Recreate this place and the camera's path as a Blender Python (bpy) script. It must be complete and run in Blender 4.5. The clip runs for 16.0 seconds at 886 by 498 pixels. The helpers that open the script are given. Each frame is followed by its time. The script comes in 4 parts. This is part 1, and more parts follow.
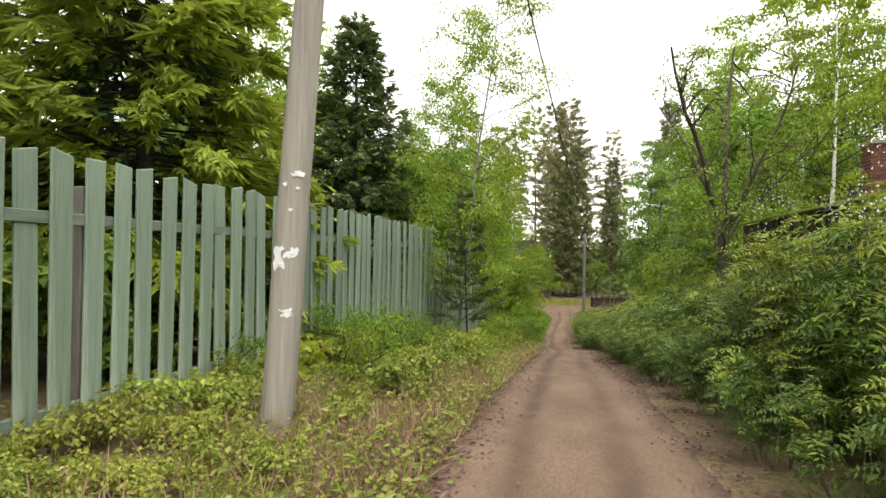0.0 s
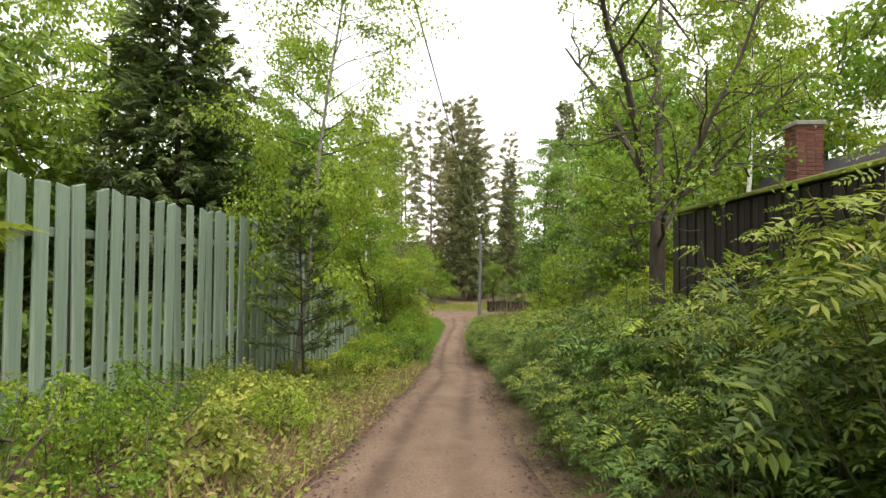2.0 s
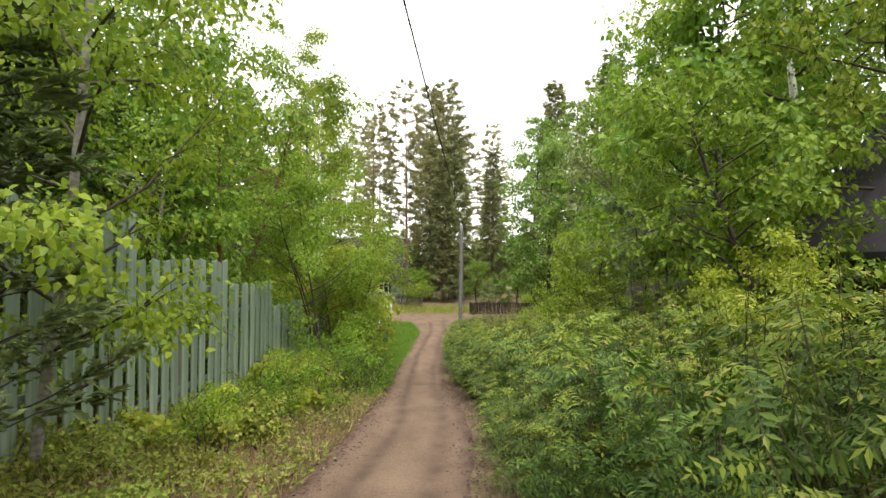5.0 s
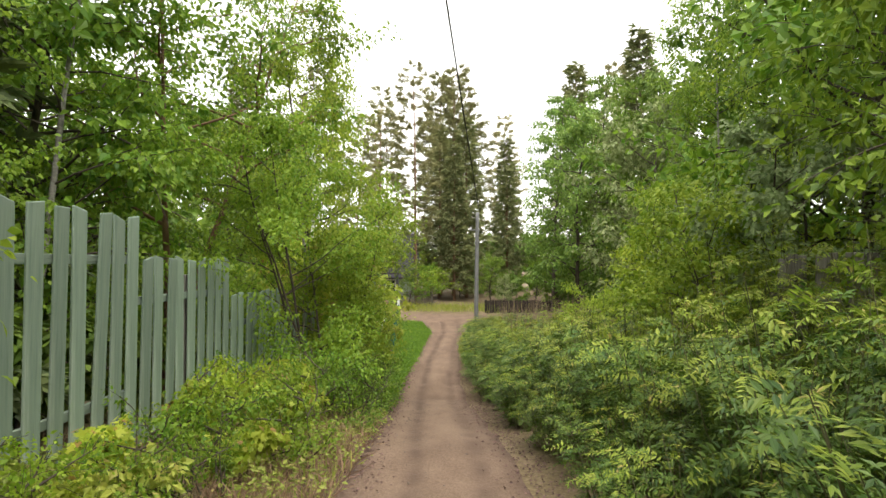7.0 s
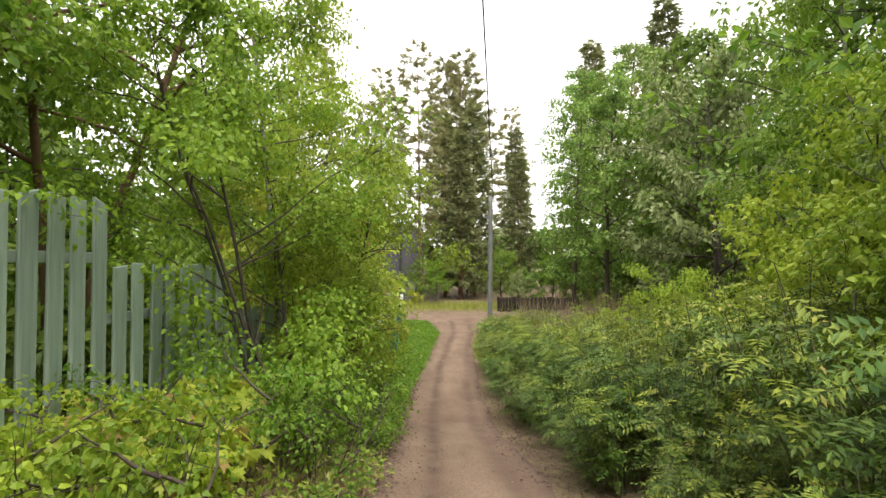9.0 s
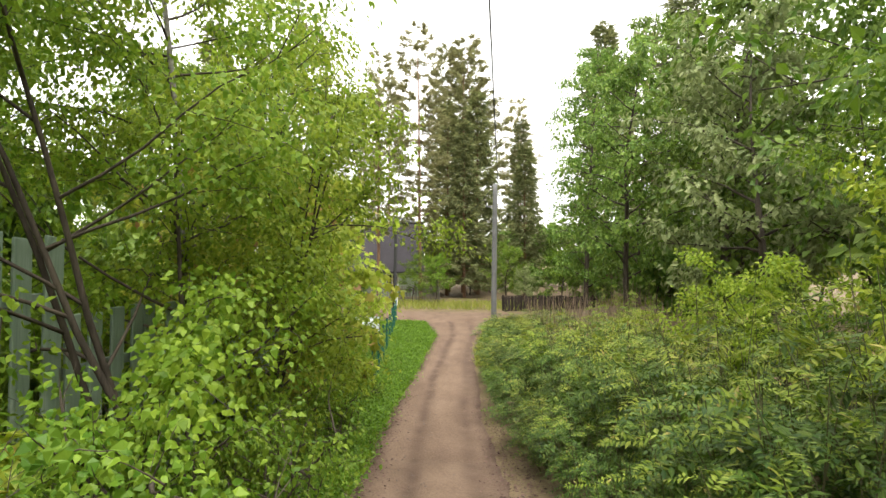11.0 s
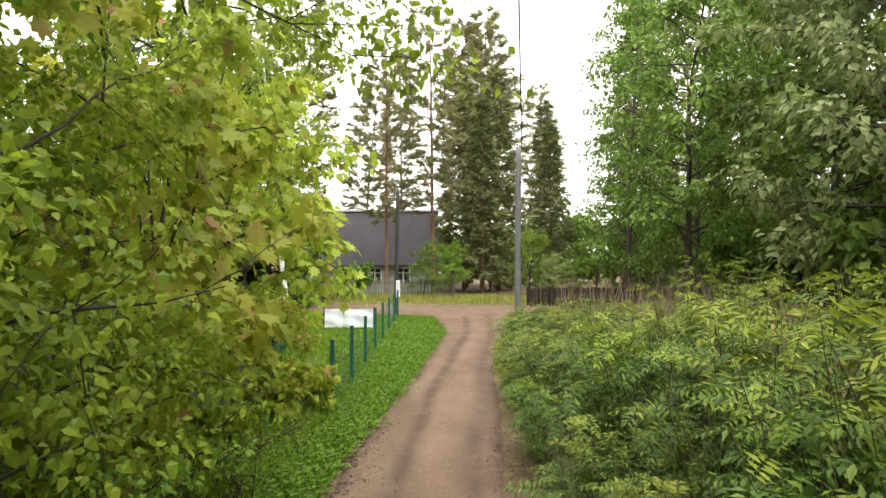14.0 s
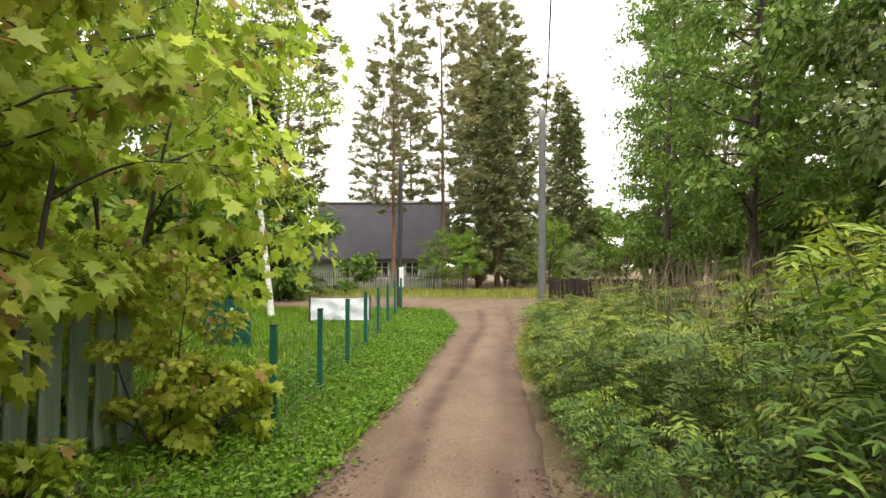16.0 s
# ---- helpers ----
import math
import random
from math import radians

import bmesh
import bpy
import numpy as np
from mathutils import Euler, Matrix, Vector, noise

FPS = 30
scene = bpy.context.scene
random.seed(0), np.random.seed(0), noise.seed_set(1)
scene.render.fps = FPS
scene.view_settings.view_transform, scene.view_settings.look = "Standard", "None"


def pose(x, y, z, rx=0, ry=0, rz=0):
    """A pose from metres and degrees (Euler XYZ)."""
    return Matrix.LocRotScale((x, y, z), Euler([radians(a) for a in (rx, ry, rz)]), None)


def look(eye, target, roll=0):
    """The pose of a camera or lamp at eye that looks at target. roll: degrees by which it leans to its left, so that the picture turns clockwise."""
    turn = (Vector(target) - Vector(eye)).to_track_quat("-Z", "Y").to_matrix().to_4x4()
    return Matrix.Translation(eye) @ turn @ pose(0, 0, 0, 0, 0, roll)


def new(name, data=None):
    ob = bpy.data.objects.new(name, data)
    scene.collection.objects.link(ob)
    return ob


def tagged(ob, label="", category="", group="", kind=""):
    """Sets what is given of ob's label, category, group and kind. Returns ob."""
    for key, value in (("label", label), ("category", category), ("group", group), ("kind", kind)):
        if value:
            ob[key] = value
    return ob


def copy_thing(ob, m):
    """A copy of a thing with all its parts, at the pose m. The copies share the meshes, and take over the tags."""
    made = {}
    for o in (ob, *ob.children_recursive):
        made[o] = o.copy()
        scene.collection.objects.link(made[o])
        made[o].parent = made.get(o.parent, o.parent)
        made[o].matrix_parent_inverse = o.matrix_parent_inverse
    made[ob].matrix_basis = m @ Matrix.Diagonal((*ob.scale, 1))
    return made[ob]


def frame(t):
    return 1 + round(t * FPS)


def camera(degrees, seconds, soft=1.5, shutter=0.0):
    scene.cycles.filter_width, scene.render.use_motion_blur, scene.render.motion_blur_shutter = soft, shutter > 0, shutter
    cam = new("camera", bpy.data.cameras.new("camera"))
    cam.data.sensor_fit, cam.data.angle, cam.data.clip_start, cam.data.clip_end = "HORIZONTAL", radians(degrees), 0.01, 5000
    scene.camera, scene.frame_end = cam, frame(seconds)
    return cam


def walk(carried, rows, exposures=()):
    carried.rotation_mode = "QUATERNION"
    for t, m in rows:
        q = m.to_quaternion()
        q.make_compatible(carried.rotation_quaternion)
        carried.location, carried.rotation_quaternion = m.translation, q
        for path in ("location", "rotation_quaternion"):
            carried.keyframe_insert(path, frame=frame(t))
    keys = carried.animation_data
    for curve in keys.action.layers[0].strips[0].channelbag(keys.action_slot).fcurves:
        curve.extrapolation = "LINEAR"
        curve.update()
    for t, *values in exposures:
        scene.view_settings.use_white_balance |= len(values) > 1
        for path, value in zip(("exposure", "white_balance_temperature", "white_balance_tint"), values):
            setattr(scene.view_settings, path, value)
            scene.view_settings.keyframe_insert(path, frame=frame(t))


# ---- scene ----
cam = camera(79.0, 16.0)
METRES, EYE, TILT, LEAN, TURN = 26.0, 1.5, 0.0, 0.0, 14.2
ROWS = [
    (0.0, 0.0, 0.0, 0.0, -0.01, 0.82, -0.73),
    (0.5, 0.0112, 0.0358, -0.001, -4.78, 0.94, -0.67),
    (1.0, 0.0226, 0.0715, -0.0009, -7.17, 1.01, -0.57),
    (1.5, 0.0365, 0.1059, -0.0009, -8.86, 1.07, -0.53),
    (2.0, 0.0483, 0.1391, 0.0005, -10.36, 1.18, -0.48),
    (2.5, 0.0593, 0.1726, -0.0012, -11.89, 1.2, -0.45),
    (3.0, 0.0675, 0.2084, -0.004, -12.62, 1.22, -0.43),
    (3.5, 0.0782, 0.2436, -0.0066, -12.94, 1.25, -0.42),
    (4.0, 0.0865, 0.2772, -0.0098, -12.95, 1.36, -0.32),
    (6.5, 0.115, 0.44, -0.0313, -11.4, 1.48, -0.27),
    (7.0, 0.117, 0.4743, -0.0354, -11.54, 1.51, -0.24),
    (7.5, 0.1196, 0.5077, -0.0401, -11.87, 1.55, -0.23),
    (8.0, 0.1191, 0.5408, -0.0451, -11.79, 1.65, -0.21),
    (8.5, 0.1251, 0.5735, -0.0504, -11.58, 1.6, -0.03),
    (9.0, 0.1324, 0.6045, -0.0537, -11.22, 1.67, 0.0),
    (11.5, 0.1667, 0.7202, -0.0638, -10.56, 1.51, -0.22),
    (12.0, 0.1699, 0.7463, -0.068, -10.31, 1.58, -0.19),
    (12.5, 0.1768, 0.7752, -0.0733, -10.14, 1.54, -0.13),
    (13.0, 0.1833, 0.8031, -0.079, -9.75, 1.62, -0.05),
    (13.5, 0.1933, 0.8314, -0.0838, -9.3, 1.63, 0.02),
    (14.0, 0.2024, 0.8568, -0.0876, -8.55, 1.7, 0.07),
    (14.5, 0.2119, 0.8829, -0.0922, -8.21, 1.72, 0.14),
    (15.0, 0.2162, 0.9087, -0.0969, -7.71, 1.83, 0.03),
    (15.5, 0.2202, 0.9351, -0.1016, -7.54, 1.76, -0.03),
    (16.0, 0.2204, 0.9619, -0.1079, -7.2, 1.87, 0.06),
]
walk(cam, [(t, pose(0, 0, EYE, TILT, LEAN, TURN) @ pose(METRES * x, METRES * y, METRES * z, 90 + pitch, roll, yaw)) for t, x, y, z, yaw, pitch, roll in ROWS],
     exposures=[(0.0, 1.14), (2.0, 1.24), (4.0, 1.34), (8.0, 1.42), (12.0, 1.58), (16.0, 1.45)])

# ---- world and light ----
world = bpy.data.worlds.new("overcast_sky")
scene.world = world
world.use_nodes = True
wn, wl = world.node_tree.nodes, world.node_tree.links
sky = wn.new("ShaderNodeTexSky")
sky.sky_type = "NISHITA"
sky.sun_disc = False
sky.sun_elevation, sky.sun_rotation = radians(64), radians(153)
skyscale = wn.new("ShaderNodeVectorMath")
skyscale.operation = "SCALE"
skyscale.inputs["Scale"].default_value = 0.08
wl.new(sky.outputs[0], skyscale.inputs[0])
cloud = wn.new("ShaderNodeMix")
cloud.data_type = "RGBA"
cloud.inputs[0].default_value = 0.82
cloud.inputs[7].default_value = (1.0, 0.97, 0.9, 1)
wl.new(skyscale.outputs[0], cloud.inputs[6])
wl.new(cloud.outputs[2], wn["Background"].inputs[0])
wn["Background"].inputs[1].default_value = 1.15
sun_data = bpy.data.lights.new("sun", "SUN")
sun_data.energy, sun_data.angle, sun_data.color = 2.0, radians(50), (1.0, 0.95, 0.84)
sun = new("sun", sun_data)
sun.matrix_world = look((9, -8, 42), (0, 10, 0))


# ---- materials ----
def material(name, colours, scale=4.0, rough=0.8, bump=0.3, fine=40.0, stretch=(1, 1, 1), random_amount=0.0, spread=(0.3, 0.7)):
    """Two-scale noise over a ramp of colours, with bump; random_amount varies the brightness from object to object."""
    m = bpy.data.materials.new(name)
    m.use_nodes = True
    n, l = m.node_tree.nodes, m.node_tree.links
    b = n["Principled BSDF"]
    b.inputs["Roughness"].default_value = rough
    b.inputs["Specular IOR Level"].default_value = 0.25
    tc, mp = n.new("ShaderNodeTexCoord"), n.new("ShaderNodeMapping")
    mp.inputs["Scale"].default_value = stretch
    l.new(tc.outputs["Object"], mp.inputs[0])
    big, small = n.new("ShaderNodeTexNoise"), n.new("ShaderNodeTexNoise")
    big.inputs["Scale"].default_value, big.inputs["Detail"].default_value = scale, 6
    small.inputs["Scale"].default_value, small.inputs["Detail"].default_value = fine, 5
    for t in (big, small):
        l.new(mp.outputs[0], t.inputs["Vector"])
    mix = n.new("ShaderNodeMath")
    mix.operation = "MULTIPLY_ADD"
    mix.inputs[1].default_value = 0.45
    l.new(small.outputs[0], mix.inputs[0])
    half = n.new("ShaderNodeMath")
    half.operation = "MULTIPLY"
    half.inputs[1].default_value = 0.55
    l.new(big.outputs[0], half.inputs[0])
    l.new(half.outputs[0], mix.inputs[2])
    ramp = n.new("ShaderNodeValToRGB")
    e = ramp.color_ramp.elements
    while len(e) < len(colours):
        e.new(0.5)
    for k, c in enumerate(colours):
        e[k].position = spread[0] + (spread[1] - spread[0]) * k / max(1, len(colours) - 1)
        e[k].color = (*c, 1)
    l.new(mix.outputs[0], ramp.inputs[0])
    out = ramp.outputs[0]
    if random_amount:
        info, hsv, rng = n.new("ShaderNodeObjectInfo"), n.new("ShaderNodeHueSaturation"), n.new("ShaderNodeMapRange")
        rng.inputs[3].default_value, rng.inputs[4].default_value = 1 - random_amount, 1 + random_amount
        l.new(info.outputs["Random"], rng.inputs[0])
        l.new(rng.outputs[0], hsv.inputs["Value"])
        l.new(out, hsv.inputs["Color"])
        out = hsv.outputs[0]
    l.new(out, b.inputs["Base Color"])
    bp = n.new("ShaderNodeBump")
    bp.inputs["Strength"].default_value, bp.inputs["Distance"].default_value = bump, 0.02
    l.new(small.outputs[0], bp.inputs["Height"])
    l.new(bp.outputs[0], b.inputs["Normal"])
    return m


def leafy(name, dark, light, through_light=0.4, rough=0.5, odd=None):
    """A leaf: colour varied leaf by leaf and plant by plant, some light passing through."""
    m = bpy.data.materials.new(name)
    m.use_nodes = True
    n, l = m.node_tree.nodes, m.node_tree.links
    b = n["Principled BSDF"]
    b.inputs["Roughness"].default_value = rough
    b.inputs["Specular IOR Level"].default_value = 0.3
    geo, ramp, info = n.new("ShaderNodeNewGeometry"), n.new("ShaderNodeValToRGB"), n.new("ShaderNodeObjectInfo")
    e = ramp.color_ramp.elements
    e[0].color, e[1].color = (*dark, 1), (*light, 1)
    e[1].position = 0.93
    if odd:
        e[1].position = 0.9
        e.new(0.97).color = (*odd, 1)
    l.new(geo.outputs["Random Per Island"], ramp.inputs[0])
    hsv, rv = n.new("ShaderNodeHueSaturation"), n.new("ShaderNodeMapRange")
    rv.inputs[3].default_value, rv.inputs[4].default_value = 0.8, 1.2
    l.new(info.outputs["Random"], rv.inputs[0])
    l.new(rv.outputs[0], hsv.inputs["Value"])
    scramble, fract, rh = n.new("ShaderNodeMath"), n.new("ShaderNodeMath"), n.new("ShaderNodeMapRange")
    scramble.operation, scramble.inputs[1].default_value = "MULTIPLY", 37.7
    fract.operation = "FRACT"
    rh.inputs[3].default_value, rh.inputs[4].default_value = 0.482, 0.508
    l.new(info.outputs["Random"], scramble.inputs[0])
    l.new(scramble.outputs[0], fract.inputs[0])
    l.new(fract.outputs[0], rh.inputs[0])
    l.new(rh.outputs[0], hsv.inputs["Hue"])
    l.new(ramp.outputs[0], hsv.inputs["Color"])
    l.new(hsv.outputs[0], b.inputs["Base Color"])
    tr, mx = n.new("ShaderNodeBsdfTranslucent"), n.new("ShaderNodeMixShader")
    mx.inputs[0].default_value = through_light
    l.new(hsv.outputs[0], tr.inputs[0])
    l.new(b.outputs[0], mx.inputs[1])
    l.new(tr.outputs[0], mx.inputs[2])
    l.new(mx.outputs[0], n["Material Output"].inputs[0])
    return m


M_SAND = material("sandy_dirt", [(0.085, 0.055, 0.04), (0.14, 0.094, 0.067), (0.185, 0.129, 0.094)], 1.3, 0.95, 0.7, 26, (1.6, 0.7, 1))


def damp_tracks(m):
    """Darker earth by a point attribute: damp in the wheel tracks, darker towards the road's edges."""
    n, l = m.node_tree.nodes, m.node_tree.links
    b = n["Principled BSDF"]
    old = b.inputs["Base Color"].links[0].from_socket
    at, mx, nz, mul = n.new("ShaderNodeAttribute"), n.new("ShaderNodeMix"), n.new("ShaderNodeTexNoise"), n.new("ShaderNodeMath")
    at.attribute_name = "damp_and_edge"
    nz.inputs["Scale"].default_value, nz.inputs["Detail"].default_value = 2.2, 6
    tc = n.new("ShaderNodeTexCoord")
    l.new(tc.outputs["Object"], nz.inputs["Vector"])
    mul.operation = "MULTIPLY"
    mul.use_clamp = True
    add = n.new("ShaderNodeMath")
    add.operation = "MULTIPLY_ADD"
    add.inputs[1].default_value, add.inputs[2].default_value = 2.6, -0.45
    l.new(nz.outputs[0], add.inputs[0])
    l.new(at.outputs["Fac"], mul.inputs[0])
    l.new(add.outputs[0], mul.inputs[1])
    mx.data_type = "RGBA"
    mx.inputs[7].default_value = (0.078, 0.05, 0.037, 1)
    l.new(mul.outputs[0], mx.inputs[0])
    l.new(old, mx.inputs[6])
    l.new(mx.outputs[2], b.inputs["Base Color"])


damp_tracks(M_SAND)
M_SOIL = material("forest_soil", [(0.08, 0.05, 0.036), (0.125, 0.095, 0.05), (0.22, 0.16, 0.105)], 1.3, 0.95, 0.8, 24)
M_PAINT = material("weathered_green_paint", [(0.075, 0.11, 0.08), (0.16, 0.215, 0.165), (0.22, 0.275, 0.215), (0.42, 0.45, 0.4)], 5, 0.72, 0.6, 30, (1, 1, 0.12), 0.2, (0.3, 0.74))
M_RAIL = material("grey_green_rail", [(0.10, 0.14, 0.11), (0.2, 0.24, 0.19)], 5, 0.8, 0.5, 30, (1, 0.1, 1), 0.1)
M_POLE = material("weathered_grey_pole", [(0.14, 0.125, 0.11), (0.27, 0.25, 0.22), (0.36, 0.33, 0.29)], 5, 0.85, 0.6, 36, (1.2, 1.2, 0.05))
M_CONCRETE = material("grey_pole", [(0.1, 0.1, 0.105), (0.18, 0.18, 0.18)], 3, 0.85, 0.3, 40)
M_BLACKPOLE = material("tarred_pole", [(0.02, 0.02, 0.022), (0.06, 0.06, 0.06)], 3, 0.7, 0.3, 40, (1, 1, 0.1))
M_PAPER = material("torn_paper", [(0.55, 0.56, 0.58), (0.8, 0.8, 0.82)], 9, 0.8, 0.3, 50)
M_BARK = material("grey_brown_bark", [(0.03, 0.024, 0.02), (0.10, 0.08, 0.062)], 5, 0.9, 1.0, 26, (1, 1, 0.25))
M_PALEBARK = material("pale_grey_bark", [(0.07, 0.06, 0.05), (0.2, 0.19, 0.165), (0.38, 0.36, 0.32)], 4, 0.85, 0.5, 18, (1, 1, 1.5))
M_CANE = material("green_brown_canes", [(0.05, 0.055, 0.025), (0.13, 0.12, 0.06)], 5, 0.8, 0.4, 26, (1, 1, 0.25))
M_DARKBARK = material("dark_bark", [(0.02, 0.017, 0.014), (0.075, 0.06, 0.05)], 5, 0.9, 1.0, 24, (1, 1, 0.25))
M_PINEBARK = material("pine_bark", [(0.10, 0.06, 0.04), (0.26, 0.15, 0.09)], 2, 0.9, 1.0, 12, (1, 1, 0.3))
M_BIRCH = material("birch_bark", [(0.06, 0.055, 0.05), (0.6, 0.59, 0.56), (0.75, 0.74, 0.7)], 5, 0.7, 0.4, 14, (1, 1, 3.0), 0, (0.34, 0.5))
M_DARKPLANK = material("dark_brown_planks", [(0.018, 0.014, 0.012), (0.055, 0.043, 0.035)], 6, 0.85, 0.6, 30, (1, 1, 0.1), 0.3)
M_MOSS = material("mossy_roof", [(0.10, 0.13, 0.02), (0.24, 0.25, 0.05)], 3, 0.95, 0.8, 20)
M_BRICK = material("red_brick", [(0.11, 0.045, 0.035), (0.19, 0.075, 0.055)], 6, 0.9, 0.4, 40, (1, 1, 1), 0.2)
M_MORTAR = material("mortar", [(0.2, 0.18, 0.16), (0.3, 0.27, 0.24)], 6, 0.95, 0.4, 40)
M_GREENMETAL = material("green_painted_steel", [(0.012, 0.07, 0.05), (0.025, 0.12, 0.085)], 8, 0.45, 0.1, 60, (1, 1, 1), 0.1)
M_BANNER = material("white_banner", [(0.62, 0.66, 0.74), (0.74, 0.78, 0.84)], 2, 0.6, 0.3, 8)
M_ROOF = material("dark_grey_roofing", [(0.03, 0.027, 0.033), (0.06, 0.054, 0.063)], 1, 0.8, 0.4, 16, (1, 1, 0.2))
M_RIDGE = material("pale_ridge_metal", [(0.4, 0.42, 0.45), (0.55, 0.57, 0.6)], 3, 0.4, 0.1, 30)
M_HOUSE = material("pale_green_house_paint", [(0.21, 0.27, 0.2), (0.32, 0.38, 0.29)], 3, 0.8, 0.3, 30, (0.2, 0.2, 1))
M_WHITE = material("white_window_paint", [(0.55, 0.55, 0.52), (0.75, 0.75, 0.72)], 5, 0.6, 0.1, 30)
M_GREYWOOD = material("weathered_grey_wood", [(0.10, 0.095, 0.085), (0.24, 0.22, 0.2)], 5, 0.9, 0.5, 30, (1, 1, 0.15), 0.25)
M_WIRE = material("black_cable", [(0.012, 0.012, 0.012), (0.03, 0.03, 0.03)], 8, 0.6, 0.1, 60)
M_STRAW = leafy("dry_straw", (0.17, 0.105, 0.06), (0.38, 0.27, 0.165), 0.2, 0.8)
M_LITTER = leafy("fallen_leaves", (0.05, 0.028, 0.026), (0.17, 0.105, 0.09), 0.05, 0.85)
M_DRYSTALK = leafy("dry_stalks", (0.12, 0.085, 0.06), (0.3, 0.23, 0.16), 0.1, 0.9)
M_STONE = material("pebbles", [(0.08, 0.06, 0.05), (0.2, 0.16, 0.135)], 8, 0.9, 0.4, 40)
glass = bpy.data.materials.new("window_glass")
glass.use_nodes = True
glass.node_tree.nodes["Principled BSDF"].inputs["Base Color"].default_value = (0.03, 0.035, 0.04, 1)
glass.node_tree.nodes["Principled BSDF"].inputs["Roughness"].default_value = 0.05
L_GRASS = leafy("grass_blades", (0.06, 0.16, 0.01), (0.17, 0.33, 0.025), 0.35)
L_VERGE = leafy("verge_weeds", (0.15, 0.21, 0.025), (0.36, 0.41, 0.08), 0.4, 0.5, (0.42, 0.36, 0.12))
L_FERN = leafy("pinnate_leaves", (0.026, 0.068, 0.008), (0.105, 0.17, 0.02), 0.27, 0.5, (0.18, 0.23, 0.035))
L_FERNTIP = leafy("young_pinnate_leaves", (0.12, 0.19, 0.016), (0.27, 0.33, 0.045), 0.4, 0.5, (0.32, 0.27, 0.08))
L_BIRCH = leafy("birch_leaves", (0.13, 0.235, 0.018), (0.3, 0.41, 0.04), 0.54, 0.45)
L_MAPLE = leafy("maple_leaves", (0.27, 0.37, 0.03), (0.5, 0.56, 0.09), 0.6, 0.45, (0.4, 0.26, 0.10))
L_GREEN = leafy("broad_green_leaves", (0.07, 0.16, 0.014), (0.2, 0.31, 0.03), 0.45, 0.45)
L_GREY = leafy("grey_green_leaves", (0.14, 0.2, 0.07), (0.29, 0.35, 0.15), 0.4, 0.5)
L_DEEP = leafy("deep_green_leaves", (0.065, 0.135, 0.016), (0.17, 0.26, 0.04), 0.35, 0.5)
L_SPRUCE = leafy("spruce_needles", (0.018, 0.042, 0.012), (0.06, 0.10, 0.025), 0.15, 0.6)
# yellow-green new shoots, lightened so that lit tips are in the colour
L_LITTIPS = leafy("lit_young_spruce_sprays", (0.15, 0.2, 0.02), (0.34, 0.38, 0.05), 0.4, 0.55)
# brownish green, paler than the needles: distance haze is in the colour
L_PINE = leafy("hazy_pine_needles", (0.17, 0.185, 0.08), (0.36, 0.35, 0.17), 0.3, 0.6)
L_SOFTPINE = leafy("soft_pine_needles", (0.07, 0.11, 0.04), (0.17, 0.22, 0.08), 0.25, 0.6)
# spruce green lightened for far trees, haze included in the colour
L_FARSPRUCE = leafy("hazy_distant_conifer_needles", (0.1, 0.13, 0.05), (0.24, 0.26, 0.11), 0.25, 0.6)
L_BRIGHT = leafy("bright_young_leaves", (0.17, 0.28, 0.018), (0.37, 0.46, 0.05), 0.5, 0.45)
L_FLOWER = leafy("white_flowers", (0.55, 0.57, 0.5), (0.75, 0.76, 0.7), 0.3, 0.6)

# ---- mesh helpers ----
R = np.random.RandomState(7)


def np_mesh(name, verts, faces, mats, index=None, smooth=False):
    """A mesh from arrays: all faces with the same number of corners, or a list of such arrays."""
    groups = faces if isinstance(faces, list) else [faces]
    me = bpy.data.meshes.new(name)
    me.vertices.add(len(verts))
    me.vertices.foreach_set("co", np.asarray(verts, dtype=np.float32).ravel())
    loops = np.concatenate([g.ravel() for g in groups])
    sizes = np.concatenate([np.full(len(g), g.shape[1]) for g in groups])
    me.loops.add(len(loops))
    me.loops.foreach_set("vertex_index", loops.astype(np.int32))
    me.polygons.add(len(sizes))
    me.polygons.foreach_set("loop_start", (np.cumsum(sizes) - sizes).astype(np.int32))
    for m in mats:
        me.materials.append(m)
    if index is not None:
        me.polygons.foreach_set("material_index", np.asarray(index, dtype=np.int32))
    me.polygons.foreach_set("use_smooth", np.full(len(sizes), smooth, dtype=bool))
    me.update(calc_edges=True)
    return me


def part(name, data, parent, label=""):
    ob = new(name, data)
    ob.parent = parent
    return tagged(ob, label)


def bm_mesh(name, bm, mat, smooth=False):
    me = bpy.data.meshes.new(name)
    bm.to_mesh(me)
    bm.free()
    me.materials.append(mat)
    if smooth:
        me.polygons.foreach_set("use_smooth", [True] * len(me.polygons))
    return me


def box(bm, x0, y0, z0, x1, y1, z1, bevel=0.0, matrix=None):
    got = bmesh.ops.create_cube(bm, size=1)["verts"]
    for v in got:
        v.co = Vector((x0 + (v.co.x + 0.5) * (x1 - x0), y0 + (v.co.y + 0.5) * (y1 - y0), z0 + (v.co.z + 0.5) * (z1 - z0)))
    if bevel:
        edges = list({e for v in got for e in v.link_edges})
        made = bmesh.ops.bevel(bm, geom=edges, offset=bevel, segments=1, affect="EDGES")["verts"]
        got = made
    if matrix is not None:
        bmesh.ops.transform(bm, matrix=matrix, verts=[v for v in got if v.is_valid])


def box_mesh(name, size, mat, bevel=0.0):
    bm = bmesh.new()
    x, y, z = size
    box(bm, -x / 2, -y / 2, 0, x / 2, y / 2, z, bevel)
    return bm_mesh(name, bm, mat)


